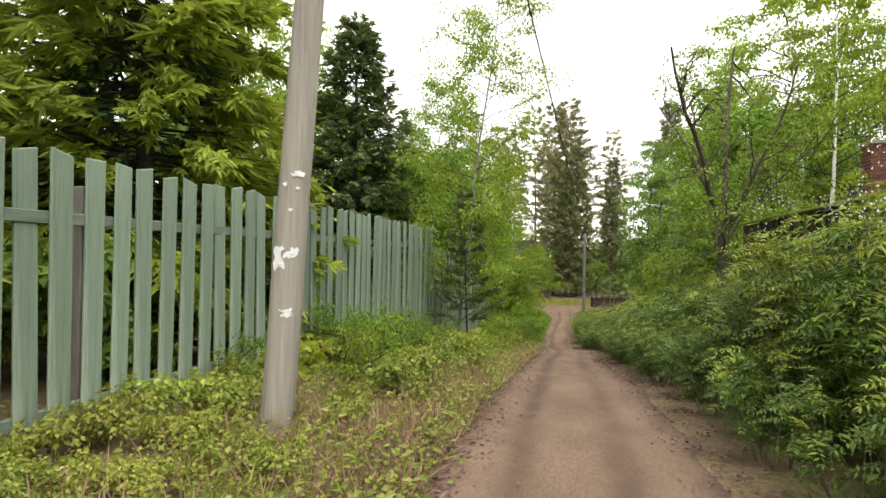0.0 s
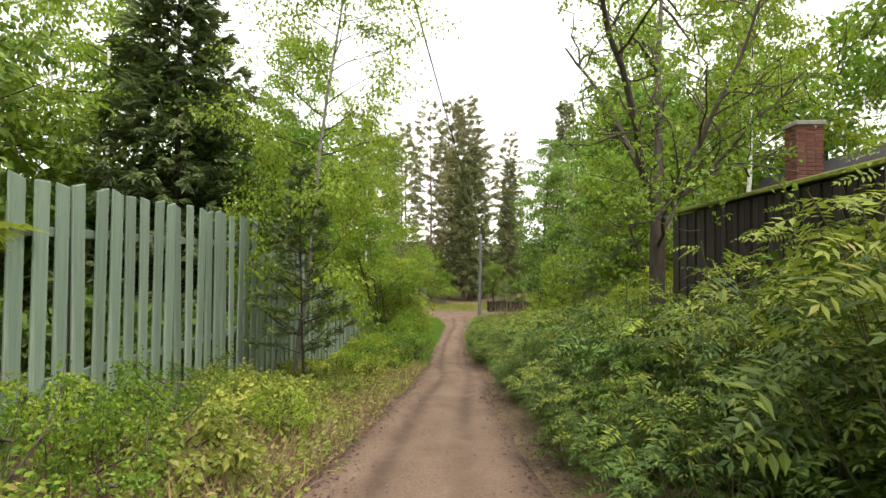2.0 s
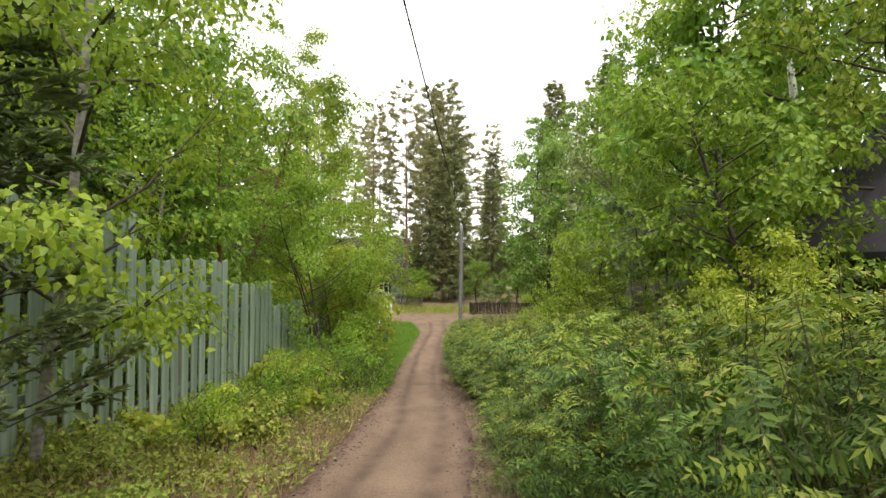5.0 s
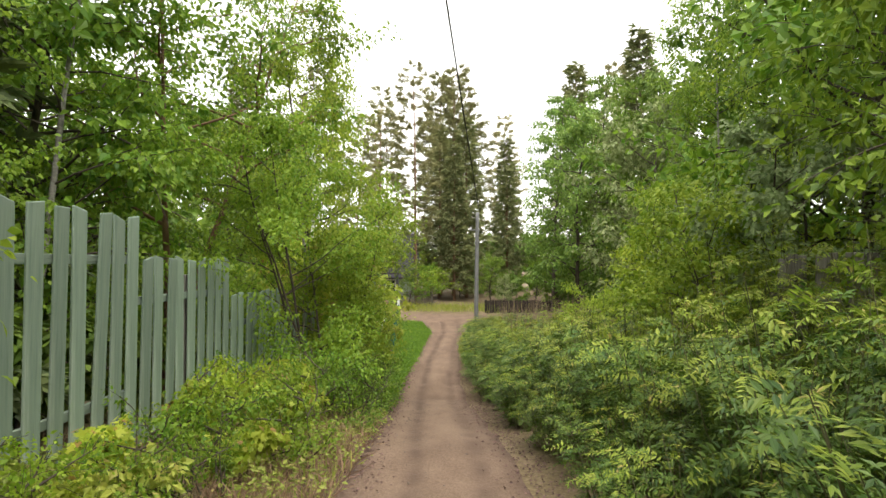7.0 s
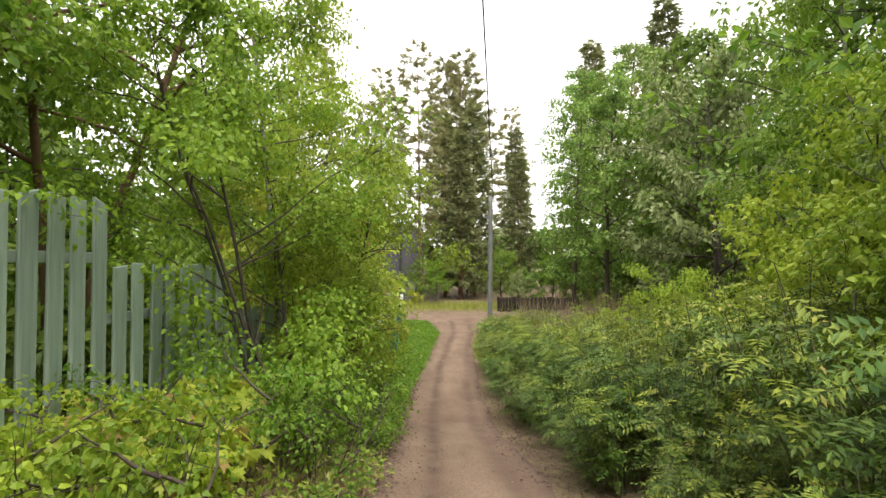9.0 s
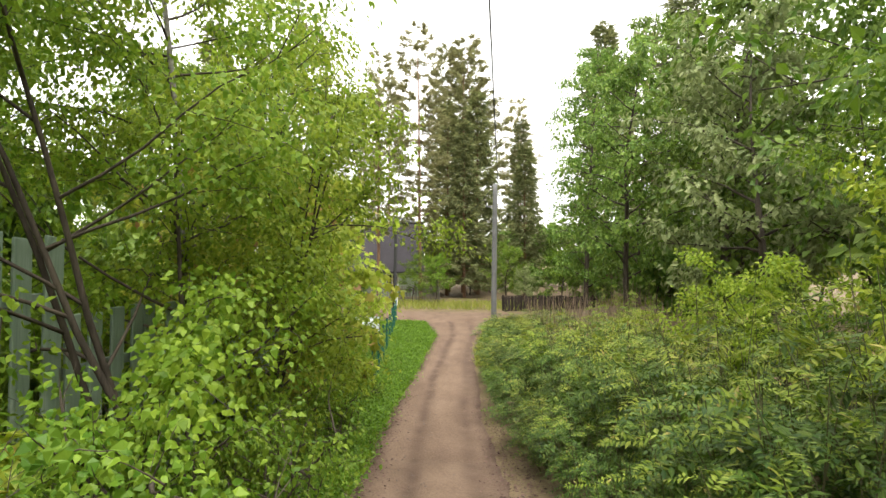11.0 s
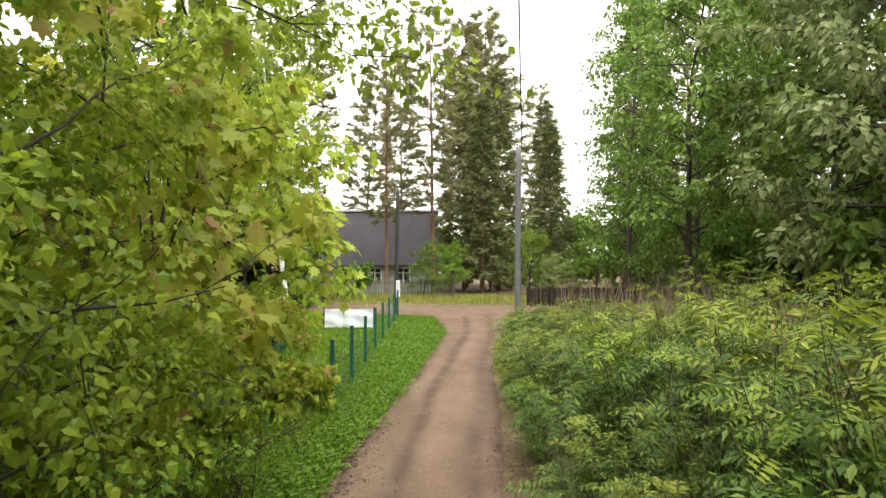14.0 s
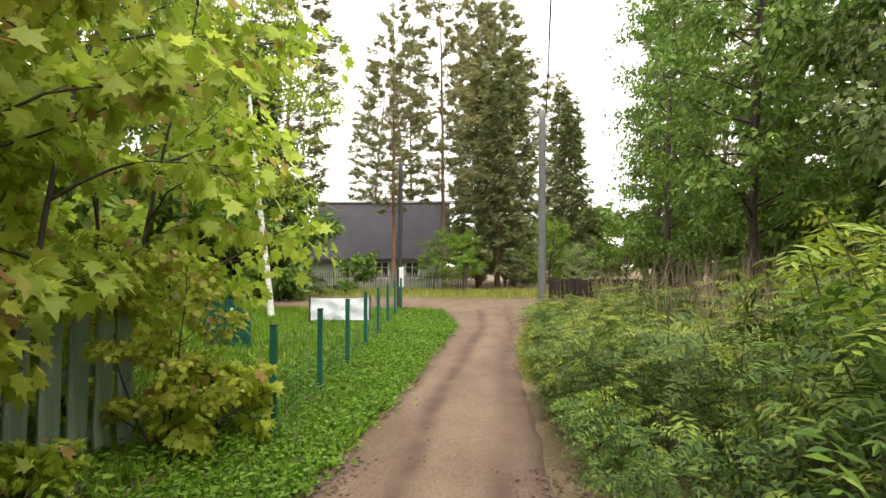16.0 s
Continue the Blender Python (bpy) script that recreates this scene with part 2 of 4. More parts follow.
def unit(v):
    return v / np.maximum(np.linalg.norm(v, axis=-1, keepdims=True), 1e-9)


def tube(path, radii, sides=7):
    """Vertices and quads of a tapered tube along a path."""
    path, radii = np.asarray(path, float), np.asarray(radii, float)
    d = unit(np.gradient(path, axis=0))
    ref = np.where(np.abs(d[:, 2:3]) > 0.9, np.array([[1.0, 0, 0]]), np.array([[0, 0, 1.0]]))
    u = unit(np.cross(d, ref))
    for i in range(1, len(u)):
        u[i] = unit(u[i - 1] - d[i] * np.dot(u[i - 1], d[i]))
    w = np.cross(d, u)
    a = np.linspace(0, 2 * np.pi, sides, endpoint=False)
    ring = path[:, None] + radii[:, None, None] * (np.cos(a)[None, :, None] * u[:, None] + np.sin(a)[None, :, None] * w[:, None])
    n = len(path)
    i, j = np.meshgrid(np.arange(n - 1), np.arange(sides), indexing="ij")
    k = (j + 1) % sides
    faces = np.stack([i * sides + j, i * sides + k, (i + 1) * sides + k, (i + 1) * sides + j], -1).reshape(-1, 4)
    return ring.reshape(-1, 3), faces


def join_tubes(tubes):
    verts, faces, base = [], [], 0
    for v, f in tubes:
        verts.append(v)
        faces.append(f + base)
        base += len(v)
    return np.concatenate(verts), np.concatenate(faces)


def frames_of(d, normal):
    d = unit(d)
    s = unit(np.cross(d, normal))
    return d, s, np.cross(s, d)


def kites(p, d, normal, length, width, fold=0.15):
    """Folded leaves: one quad each, from the stalk p along d."""
    d, s, n = frames_of(d, normal)
    length, width = np.broadcast_to(length, len(p))[:, None], np.broadcast_to(width, len(p))[:, None]
    mid = p + d * length * 0.42
    v = np.stack([p, mid + s * width * 0.5 + n * fold * width, p + d * length - n * fold * length * 0.5, mid - s * width * 0.5 + n * fold * width], 1)
    return v.reshape(-1, 3), np.arange(len(p) * 4).reshape(-1, 4)


def ovals(p, d, normal, length, width):
    """Oval pointed leaves with a bent tip, two quads each."""
    d, s, n = frames_of(d, normal)
    length, width = np.broadcast_to(length, len(p))[:, None], np.broadcast_to(width, len(p))[:, None]
    rows = [p, p + d * length * 0.3 + s * width * 0.5 + n * 0.1 * width, p + d * length * 0.68 + s * width * 0.36 + n * 0.04 * width, p + d * length - n * 0.14 * length,
            p + d * length * 0.68 - s * width * 0.36 + n * 0.04 * width, p + d * length * 0.3 - s * width * 0.5 + n * 0.1 * width]
    return np.stack(rows, 1).reshape(-1, 3), np.arange(len(p) * 6).reshape(-1, 6)


LOBES = [(0.0, 0.0), (0.30, 0.02), (0.22, 0.16), (0.52, 0.34), (0.30, 0.42), (0.36, 0.70), (0.14, 0.62), (0.0, 1.0),
         (-0.14, 0.62), (-0.36, 0.70), (-0.30, 0.42), (-0.52, 0.34), (-0.22, 0.16), (-0.30, 0.02)]


def lobed(p, d, normal, length):
    """Maple leaves: lobed outlines, a little cupped."""
    d, s, n = frames_of(d, normal)
    length = np.broadcast_to(length, len(p))[:, None]
    v = np.stack([p + length * (s * a + d * b + n * (0.25 * abs(a) - 0.12 * b * b)) for a, b in LOBES], 1)
    return v.reshape(-1, 3), np.arange(len(p) * len(LOBES)).reshape(-1, len(LOBES))


def limb_path(start, way, length, r, rise=0.15, wobble=0.12, steps=6):
    pts, d = [np.array(start, float)], np.array(way, float)
    d = d / np.linalg.norm(d)
    for _ in range(steps):
        d = d + r.normal(0, wobble, 3) + np.array([0, 0, rise / steps])
        d = d / np.linalg.norm(d)
        pts.append(pts[-1] + d * length / steps)
    return np.array(pts)


def along(path, f):
    """Points at fractions f of a path."""
    x = np.clip(f, 0, 1) * (len(path) - 1)
    i = np.minimum(x.astype(int), len(path) - 2)
    t = (x - i)[:, None]
    return path[i] * (1 - t) + path[i + 1] * t


def sphere_ways(n, r):
    return unit(r.normal(0, 1, (n, 3)))


# ---- plants ----
def broadleaf(name, label, seed, height, spread, trunk, leaves, leaf_size, leaf_mat, bark, first=0.25, stems=1, limbs=16, lobes=False, droop=0.3, clump=0.5, bare=0.0, group="broad-leaved trees", category="tree", up=0.55, wobble=0.07, oval=False):
    """A tree or bush: stems, limbs and twigs, and a crown of leaves in clumps round the twigs."""
    r = np.random.RandomState(seed)
    wood, tips = [], []
    for s in range(stems):
        lean = np.array([r.normal(0, 0.05 + 0.16 * (stems > 1)), r.normal(0, 0.05 + 0.16 * (stems > 1)), 1.0])
        main = limb_path((r.normal(0, 0.04 * stems), r.normal(0, 0.04 * stems), -0.1), lean, height * r.uniform(0.82, 0.95), r, 0.3, wobble, 9)
        wood.append(tube(main, np.linspace(trunk, trunk * 0.12, len(main)) * (1.0 if stems == 1 else 0.7), 8))
        count = max(3, limbs // stems)
        for k in range(count):
            f = first + (0.97 - first) * (k + r.uniform(0, 0.8)) / count
            p = along(main, np.array([f]))[0]
            a = k * 2.4 + r.uniform(-0.5, 0.5)
            reach = spread * (0.45 + 0.75 * math.sin(math.pi * min(1, max(0.05, (f - first) / (1 - first) * 0.8 + 0.2)))) * r.uniform(0.7, 1.1)
            limb = limb_path(p, (math.cos(a), math.sin(a), up), reach, r, 0.25 - droop, 0.14, 6)
            r0 = max(0.012, trunk * 0.42 * (1 - f * 0.6))
            wood.append(tube(limb, np.linspace(r0, r0 * 0.2, len(limb)), 4))
            for q in range(4):
                g = r.uniform(0.3, 0.95)
                tw = limb_path(along(limb, np.array([g]))[0], unit(limb[-1] - limb[0]) + r.normal(0, 0.6, 3), reach * 0.45, r, -droop, 0.15, 3)
                wood.append(tube(tw, np.linspace(r0 * 0.35, r0 * 0.08, len(tw)), 3))
                tips.append(tw)
            tips.append(limb[2:])
        tips.append(main[-4:])
    root = tagged(new(name), label, category, group)
    v, f = join_tubes(wood)
    thin = np.concatenate([np.full(len(t[1]), int(len(t[1]) < 60)) for t in wood])
    part("trunk", np_mesh("trunk", v, f, [bark, M_BARK if bark in (M_BIRCH, M_PALEBARK) else bark], thin, smooth=True), root)
    n_each = max(4, int(leaves * (1 - bare) / len(tips)))
    ps, ds = [], []
    for t in tips:
        c = along(t, r.uniform(0.1, 1.0, max(2, n_each // 9)))
        centre = np.repeat(c, 9, 0)
        off = sphere_ways(len(centre), r) * r.uniform(0.1, 1.0, (len(centre), 1)) * clump * np.array([1, 1, 0.6])
        ps.append(centre + off)
        ds.append(unit(off) * 0.6 + r.normal(0, 0.45, off.shape) + np.array([0, 0, -droop]))
    p, d = np.concatenate(ps), np.concatenate(ds)
    keep = p[:, 2] > 0.08
    p, d = p[keep], d[keep]
    outward = unit(p * np.array([1, 1, 0.0]) + 1e-6)
    nrm = unit(r.normal(0, 0.5, p.shape) + np.array([0, 0, 0.75]) + outward * 0.8)
    d = d + np.array([0, 0, -0.35]) + outward * 0.25
    size = leaf_size * r.uniform(0.65, 1.25, len(p))
    v, f = lobed(p, d, nrm, size) if lobes else ovals(p, d, nrm, size, size * 0.62) if oval else kites(p, d, nrm, size, size * 0.66)
    part("crown", np_mesh("crown", v, f, [leaf_mat]), root)
    return root


def conifer(name, label, seed, height, spread, trunk, mat, bark, first=0.08, whorls=26, per=7, sprays=16, spray=0.34, droop=0.35, tip_mat=None, top_heavy=False, gap=0.0, group="conifers", fan=5):
    """A spruce or pine: whorls of boughs, each with rows of narrow needle sprays."""
    r = np.random.RandomState(seed)
    main = limb_path((0, 0, -0.1), (r.normal(0, 0.015), r.normal(0, 0.015), 1), height, r, 0.1, 0.012, 10)
    wood = [tube(main, np.linspace(trunk, trunk * 0.1, len(main)), 9)]
    ps, ds = [], []
    for k in range(whorls):
        f = first + (0.985 - first) * k / (whorls - 1)
        g = (f - first) / (1 - first)
        reach = spread * ((1 - g) ** 0.75 * 0.95 + 0.06) if not top_heavy else spread * (0.35 + 0.75 * math.sin(math.pi * min(1, 0.15 + g * 0.85)))
        for q in range(per):
            if r.uniform() < gap:
                continue
            a = k * 1.1 + q * 2 * math.pi / per + r.uniform(-0.3, 0.3)
            length = reach * r.uniform(0.65, 1.12)
            p = along(main, np.array([f + r.uniform(-0.012, 0.012)]))[0]
            bough = limb_path(p, (math.cos(a), math.sin(a), 0.25 - droop * (1 - g)), length, r, 0.3 * droop, 0.09, 3)
            wood.append(tube(bough, np.linspace(max(0.008, trunk * 0.2 * (1 - g)), 0.004, len(bough)), 3))
            n = max(4, int(sprays * (0.4 + length / spread)))
            c = along(bough, np.sqrt(r.uniform(0.06 if not top_heavy else 0.3, 1.0, n)))
            out = unit(bough[-1] - bough[0])[None] + r.normal(0, 0.55, (n, 3)) * np.array([1, 1, 0.5])
            ps.append(c + r.normal(0, spray * 0.22, c.shape))
            ds.append(out + np.array([0, 0, -droop * 0.7 if not top_heavy else 0.25]))
    p, d = np.concatenate(ps), np.concatenate(ds)
    root = tagged(new(name), label, "tree", group)
    v, f = join_tubes(wood)
    part("trunk", np_mesh("trunk", v, f, [bark], smooth=True), root)
    # each spray: a shoot with side shoots in a flat fan
    P, D, N, S = [], [], [], []
    d = unit(d)
    nrm = unit(r.normal(0, 0.45, p.shape) + np.array([0, 0, 1.0]))
    _, s, _ = frames_of(d, nrm)
    size = spray * r.uniform(0.6, 1.25, len(p))
    for back, side, ln in ((0.0, 0.0, 1.0), (0.12, 0.75, 0.62), (0.12, -0.75, 0.62), (0.42, 0.7, 0.45), (0.42, -0.7, 0.45))[:fan]:
        P.append(p + d * (size * back)[:, None])
        D.append(d + s * side)
        N.append(nrm)
        S.append(size * ln)
    P, D, N, S = map(np.concatenate, (P, D, N, S))
    v, f = kites(P, D, N, S, S * 0.2 + 0.02, 0.2)
    idx, mats = None, [mat]
    # outer sprays get the lighter material: lit bough ends put into the colour
    if tip_mat:
        mats = [mat, tip_mat]
        rad = np.linalg.norm(p[:, :2], axis=1)
        g = np.clip(p[:, 2] / height, 0, 1)
        edge = rad / (spread * ((1 - g) ** 0.75 * 0.95 + 0.06))
        idx = np.tile((edge + r.normal(0, 0.12, len(p)) > 0.42).astype(int), fan)
    part("crown", np_mesh("crown", v, f, mats, idx), root)
    return root


def pinnate_bush(name, label, seed, fronds=170, mat=None, tip=None, radius=0.8, height=1.4, flowers=0, length=0.265, young_from=0.82, canes=16):
    """A thicket shrub: cane stems and arching leaves of many paired leaflets."""
    r = np.random.RandomState(seed)
    root = tagged(new(name), label, "shrub", "shrubs along the road")
    wood, P, D = [], [], []
    for k in range(canes):
        a, q = r.uniform(0, 2 * math.pi), r.uniform(0.2, 1) ** 0.6
        top = np.array([math.cos(a) * radius * q, math.sin(a) * radius * q, height * (1.08 - 0.35 * q * q) * r.uniform(0.75, 1.08)])
        start = top * np.array([0.35, 0.35, 0])
        path = limb_path(start, top - start, np.linalg.norm(top - start), r, 0.1, 0.06, 5)
        wood.append(tube(path, np.linspace(0.007, 0.0025, 6), 3))
        n = max(3, fronds // canes)
        c = along(path, r.uniform(0.08, 1.0, n) ** 0.7)
        ang = r.uniform(0, 2 * math.pi, n)
        outward = np.stack([np.cos(ang), np.sin(ang), r.uniform(-0.15, 0.32, n)], 1) + 0.75 * np.array([math.cos(a), math.sin(a), 0])
        P.append(c)
        D.append(outward)
    v, f = join_tubes(wood)
    part("stem", np_mesh("stem", v, f, [M_CANE]), root)
    p, d = np.concatenate(P), unit(np.concatenate(D))
    n = len(p)
    size = length * r.uniform(0.65, 1.3, n)
    nrm = unit(np.array([0, 0, 1.0]) + r.normal(0, 0.3, p.shape))
    d, s, up = frames_of(d, nrm)
    LP, LD, LN, LS, IX = [], [], [], [], []
    young = (p[:, 2] / height + r.normal(0, 0.12, n) > young_from).astype(int)
    pairs = 8
    for k in range(pairs):
        g = 0.16 + 0.8 * k / (pairs - 1)
        bend = -0.3 * g * g
        at = p + d * (size * g)[:, None] + up * (size * bend)[:, None]
        ln = size * 0.3 * (1 - abs(g - 0.45) * 0.95)
        for side in (1, -1):
            LP.append(at)
            LD.append(s * side + d * 0.35 + up * (bend * 0.8 - 0.1) + r.normal(0, 0.22, p.shape))
            LN.append(up + d * 0.3 * g)
            LS.append(ln * r.uniform(0.75, 1.2, n))
            IX.append(young)
    LP.append(p + d * (size * 0.97)[:, None] + up * (size * -0.28)[:, None])
    LD.append(d - up * 0.7)
    LN.append(up)
    LS.append(size * 0.17)
    IX.append(young)
    v, f = kites(np.concatenate(LP), np.concatenate(LD), np.concatenate(LN), np.concatenate(LS), np.concatenate(LS) * 0.36, 0.1)
    part("foliage", np_mesh("foliage", v, f, [mat or L_FERN, tip or L_FERNTIP], np.concatenate(IX)), root)
    if flowers:
        c = np.stack([r.normal(0, radius * 0.6, flowers), r.normal(0, radius * 0.6, flowers), height * r.uniform(0.75, 1.05, flowers)], 1)
        q = np.repeat(c, 30, 0) + r.normal(0, 0.05, (flowers * 30, 3))
        v, f = kites(q, sphere_ways(len(q), r), sphere_ways(len(q), r), 0.013, 0.012)
        part("blossom", np_mesh("blossom", v, f, [L_FLOWER]), root, "loose white flower clusters")
    return root


def gnarled_tree():
    """A short trunk that forks into crooked limbs, with sparse leaves at the twig ends."""
    r = np.random.RandomState(41)
    trunk = limb_path((0, 0, -0.2), (0.02, -0.03, 1), 2.85, r, 0.1, 0.03, 6)
    wood, tips = [tube(trunk, np.linspace(0.11, 0.085, 7), 12)], []
    for a, up, ln, r0, f in ((2.9, 1.6, 3.3, 0.085, 0.98), (0.3, 4.0, 3.8, 0.095, 1.0), (4.2, 1.8, 2.8, 0.06, 0.97), (1.4, 2.2, 3.0, 0.07, 0.98), (-0.3, 0.45, 2.3, 0.045, 0.88), (3.4, 0.2, 1.9, 0.035, 0.85), (5.3, 0.6, 2.4, 0.045, 1.0)):
        limb = limb_path(along(trunk, np.array([f]))[0], (math.cos(a), math.sin(a), up), ln, r, 0.5, 0.1, 9)
        r0 *= 0.66
        wood.append(tube(limb, np.linspace(r0, r0 * 0.3, len(limb)), 8))
        for q in range(10):
            sub = limb_path(along(limb, np.array([r.uniform(0.25, 0.95)]))[0], unit(limb[-1] - limb[0]) + r.normal(0, 0.75, 3), r.uniform(0.7, 1.5), r, 0.1, 0.3, 6)
            wood.append(tube(sub, np.linspace(r0 * 0.35, 0.006, len(sub)), 5))
            for _ in range(3):
                twig = limb_path(along(sub, np.array([r.uniform(0.3, 1)]))[0], r.normal(0, 1, 3) + np.array([0, 0, 0.2]), 0.5, r, 0.0, 0.3, 4)
                wood.append(tube(twig, np.linspace(0.006, 0.003, len(twig)), 3))
                tips.append(twig)
    root = tagged(new("fruit_tree"), "gnarled grey-barked fruit tree with crooked limbs and sparse leaves", "tree", "broad-leaved trees")
    v, f = join_tubes(wood)
    part("trunk", np_mesh("trunk", v, f, [M_BARK], smooth=True), root)
    p = np.concatenate([along(t, r.uniform(0.2, 1, 20)) for t in tips if t[-1][2] > 2.4])
    p = p + r.normal(0, 0.06, p.shape)
    v, f = kites(p, r.normal(0, 1, p.shape) + np.array([0, 0, -0.3]), unit(r.normal(0, 0.5, p.shape) + np.array([0, 0, 1.0])), r.uniform(0.045, 0.085, len(p)), 0.045)
    part("crown", np_mesh("crown", v, f, [L_GREEN]), root)
    return root


def settle(ob, x, y, size=1.0, turn=0.0, sink=0.03, tall=None):
    """Stand a thing on the ground."""
    ob.matrix_basis = pose(x, y, height_at(x, y) - sink, 0, 0, turn) @ Matrix.Diagonal((size, size, tall or size, 1))
    return ob


def again(ob, x, y, size=1.0, turn=0.0, label="", tall=None, sink=0.03):
    return tagged(settle(copy_thing(ob, Matrix()), x, y, size, turn, sink, tall), label)


# ---- the lie of the land ----
PROFILE_Y = [-400, -12, 0, 4.7, 7.5, 11.8, 16, 19.2, 22.9, 26, 30, 36, 40, 44, 60, 400]
PROFILE_Z = [0.3, 0.08, 0.0, -0.03, -0.25, -0.8, -1.38, -1.68, -2.27, -2.78, -2.88, -2.88, -2.82, -2.6, -2.8, -2.8]
ROAD_Y = [-12, 3, 7, 10.7, 14.5, 18, 21.5, 26, 29, 32.5, 36, 39, 42, 44, 47]
ROAD_X = [-0.1, 0.02, -0.08, -0.18, -0.36, -0.38, -0.62, -0.98, -1.12, -1.15, -1.14, -1.0, -1.15, -1.6, -1.6]
ROAD_HALF = [1.1, 1.05, 1.0, 1.02, 0.96, 0.96, 0.92, 0.93, 0.88, 0.8, 0.82, 0.95, 1.45, 2.0, 3.0]


def wave(x, y, s, seed=0.0):
    return noise.noise(Vector((x * s, y * s, seed)))


def road_mid(y):
    return float(np.interp(y, ROAD_Y, ROAD_X))


def road_half(y):
    return float(np.interp(y, ROAD_Y, ROAD_HALF))


def smooth(a, b, v):
    t = min(1, max(0, (v - a) / (b - a)))
    return t * t * (3 - 2 * t)


def height_at(x, y):
    off = abs(x - road_mid(y)) - road_half(y)
    z = float(np.interp(y, PROFILE_Y, PROFILE_Z))
    side = smooth(-0.1, 1.4, off) * (1 - smooth(40, 43, y)) * 0.13
    if x > 0:
        side += 0.3 * smooth(1.5, 6, off) + 0.35 * smooth(0.0, 2.5, off) * smooth(33, 39, y) * (1 - smooth(41, 44, y))
    rough = 0.05 * wave(x, y, 0.9) + 0.02 * wave(x, y, 4.0, 3)
    return z + side + rough * smooth(-0.2, 0.6, off) * (1 - smooth(41, 43, y) * (1 - smooth(47, 49, y)))


def grid_sheet(name, xs, ys, fz, mat):
    v = np.array([(x, y, fz(x, y)) for y in ys for x in xs])
    nx = len(xs)
    i, j = np.meshgrid(np.arange(len(ys) - 1), np.arange(nx - 1), indexing="ij")
    f = np.stack([i * nx + j, i * nx + j + 1, (i + 1) * nx + j + 1, (i + 1) * nx + j], -1).reshape(-1, 4)
    return new(name, np_mesh(name, v, f, [mat], smooth=True))


near_x = np.concatenate([[-1500, -300, -90, -40, -20], np.arange(-12, 12.01, 0.24), [20, 40, 90, 300, 1500]])
near_y = np.concatenate([[-1500, -300, -60, -25], np.arange(-8, 52, 0.24), [60, 75, 100, 200, 500, 2500]])
tagged(grid_sheet("ground", near_x, near_y, lambda x, y: height_at(x, y) - 0.05 * (abs(x - road_mid(y)) < road_half(y) - 0.15), M_SOIL), "mossy forest soil with dry grass and leaf litter", "ground", kind="structure")


def ruts(o, y):
    """Two shallow wheel ruts with a low crown between them."""
    a = 0.42 + 0.06 * wave(0, y, 0.3, 8)
    o -= 0.16 * smooth(10, 18, y)
    dip = math.exp(-((o + a) / 0.13) ** 2) + 0.8 * math.exp(-((o - a * 0.8) / 0.12) ** 2)
    return -0.03 * dip + 0.008 * wave(o * 3, y, 0.8, 5) + 0.005 * wave(o * 2, y * 0.6, 6, 2)


def road_sheet():
    ys, cols = np.arange(-9, 44.2, 0.1), np.linspace(-1, 1, 49)
    v, damp_and_edge = [], []
    for y in ys:
        h = road_half(y) + 0.10 * wave(0, y, 0.8, 1)
        for c in cols:
            x = road_mid(y) + c * (h + 0.09 * wave(c, y, 1.7, 4) * abs(c))
            edge = smooth(0.8, 1.0, abs(c))
            o = c * h
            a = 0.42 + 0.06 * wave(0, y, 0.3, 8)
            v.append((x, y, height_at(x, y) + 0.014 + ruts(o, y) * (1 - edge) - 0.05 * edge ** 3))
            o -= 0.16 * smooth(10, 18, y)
            # two damp wheel tracks, plus a darker band towards each edge
            damp_and_edge.append((0.95 + 0.3 * wave(1, y, 0.35, 9)) * math.exp(-((o + a) / 0.11) ** 2) + (0.75 + 0.3 * wave(5, y, 0.3, 9)) * math.exp(-((o - a * 0.8) / 0.13) ** 2) + 0.9 * smooth(0.66, 0.95, abs(c)))
    nx = len(cols)
    i, j = np.meshgrid(np.arange(len(ys) - 1), np.arange(nx - 1), indexing="ij")
    f = np.stack([i * nx + j, i * nx + j + 1, (i + 1) * nx + j + 1, (i + 1) * nx + j], -1).reshape(-1, 4)
    me = np_mesh("road_1", np.array(v), f, [M_SAND], smooth=True)
    me.attributes.new("damp_and_edge", "FLOAT", "POINT").data.foreach_set("value", np.array(damp_and_edge, dtype=np.float32))
    return new("road_1", me)


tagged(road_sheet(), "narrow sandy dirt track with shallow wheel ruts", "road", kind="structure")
tagged(grid_sheet("road_2", np.arange(-40, 14.1, 0.4), np.linspace(0, 1, 12),
                  lambda x, t: 0, M_SAND), "sandy cross road at the end of the track", "road", kind="structure")
cross = bpy.data.objects["road_2"].data
for vert in cross.vertices:
    x, t = vert.co.x, vert.co.y
    y = 42.5 + t * 4.6 - 0.02 * (x + 2) + 0.25 * wave(x, t, 0.5, 6)
    vert.co = (x, y, height_at(x, y) + 0.02 - 0.08 * (t in (0, 1)) + 0.01 * wave(x, y, 1.5))
cross.update()


# ---- picket fence in falling steps ----
FENCE_X = -3.64
BAYS = [(-3.6, 13.0, 2.2), (13.0, 15.75, 1.62), (15.75, 18.3, 1.06), (18.3, 20.5, 0.62), (20.5, 22.6, 0.1), (22.6, 24.9, -0.5), (24.9, 27.3, -1.05), (27.3, 29.7, -1.6)]


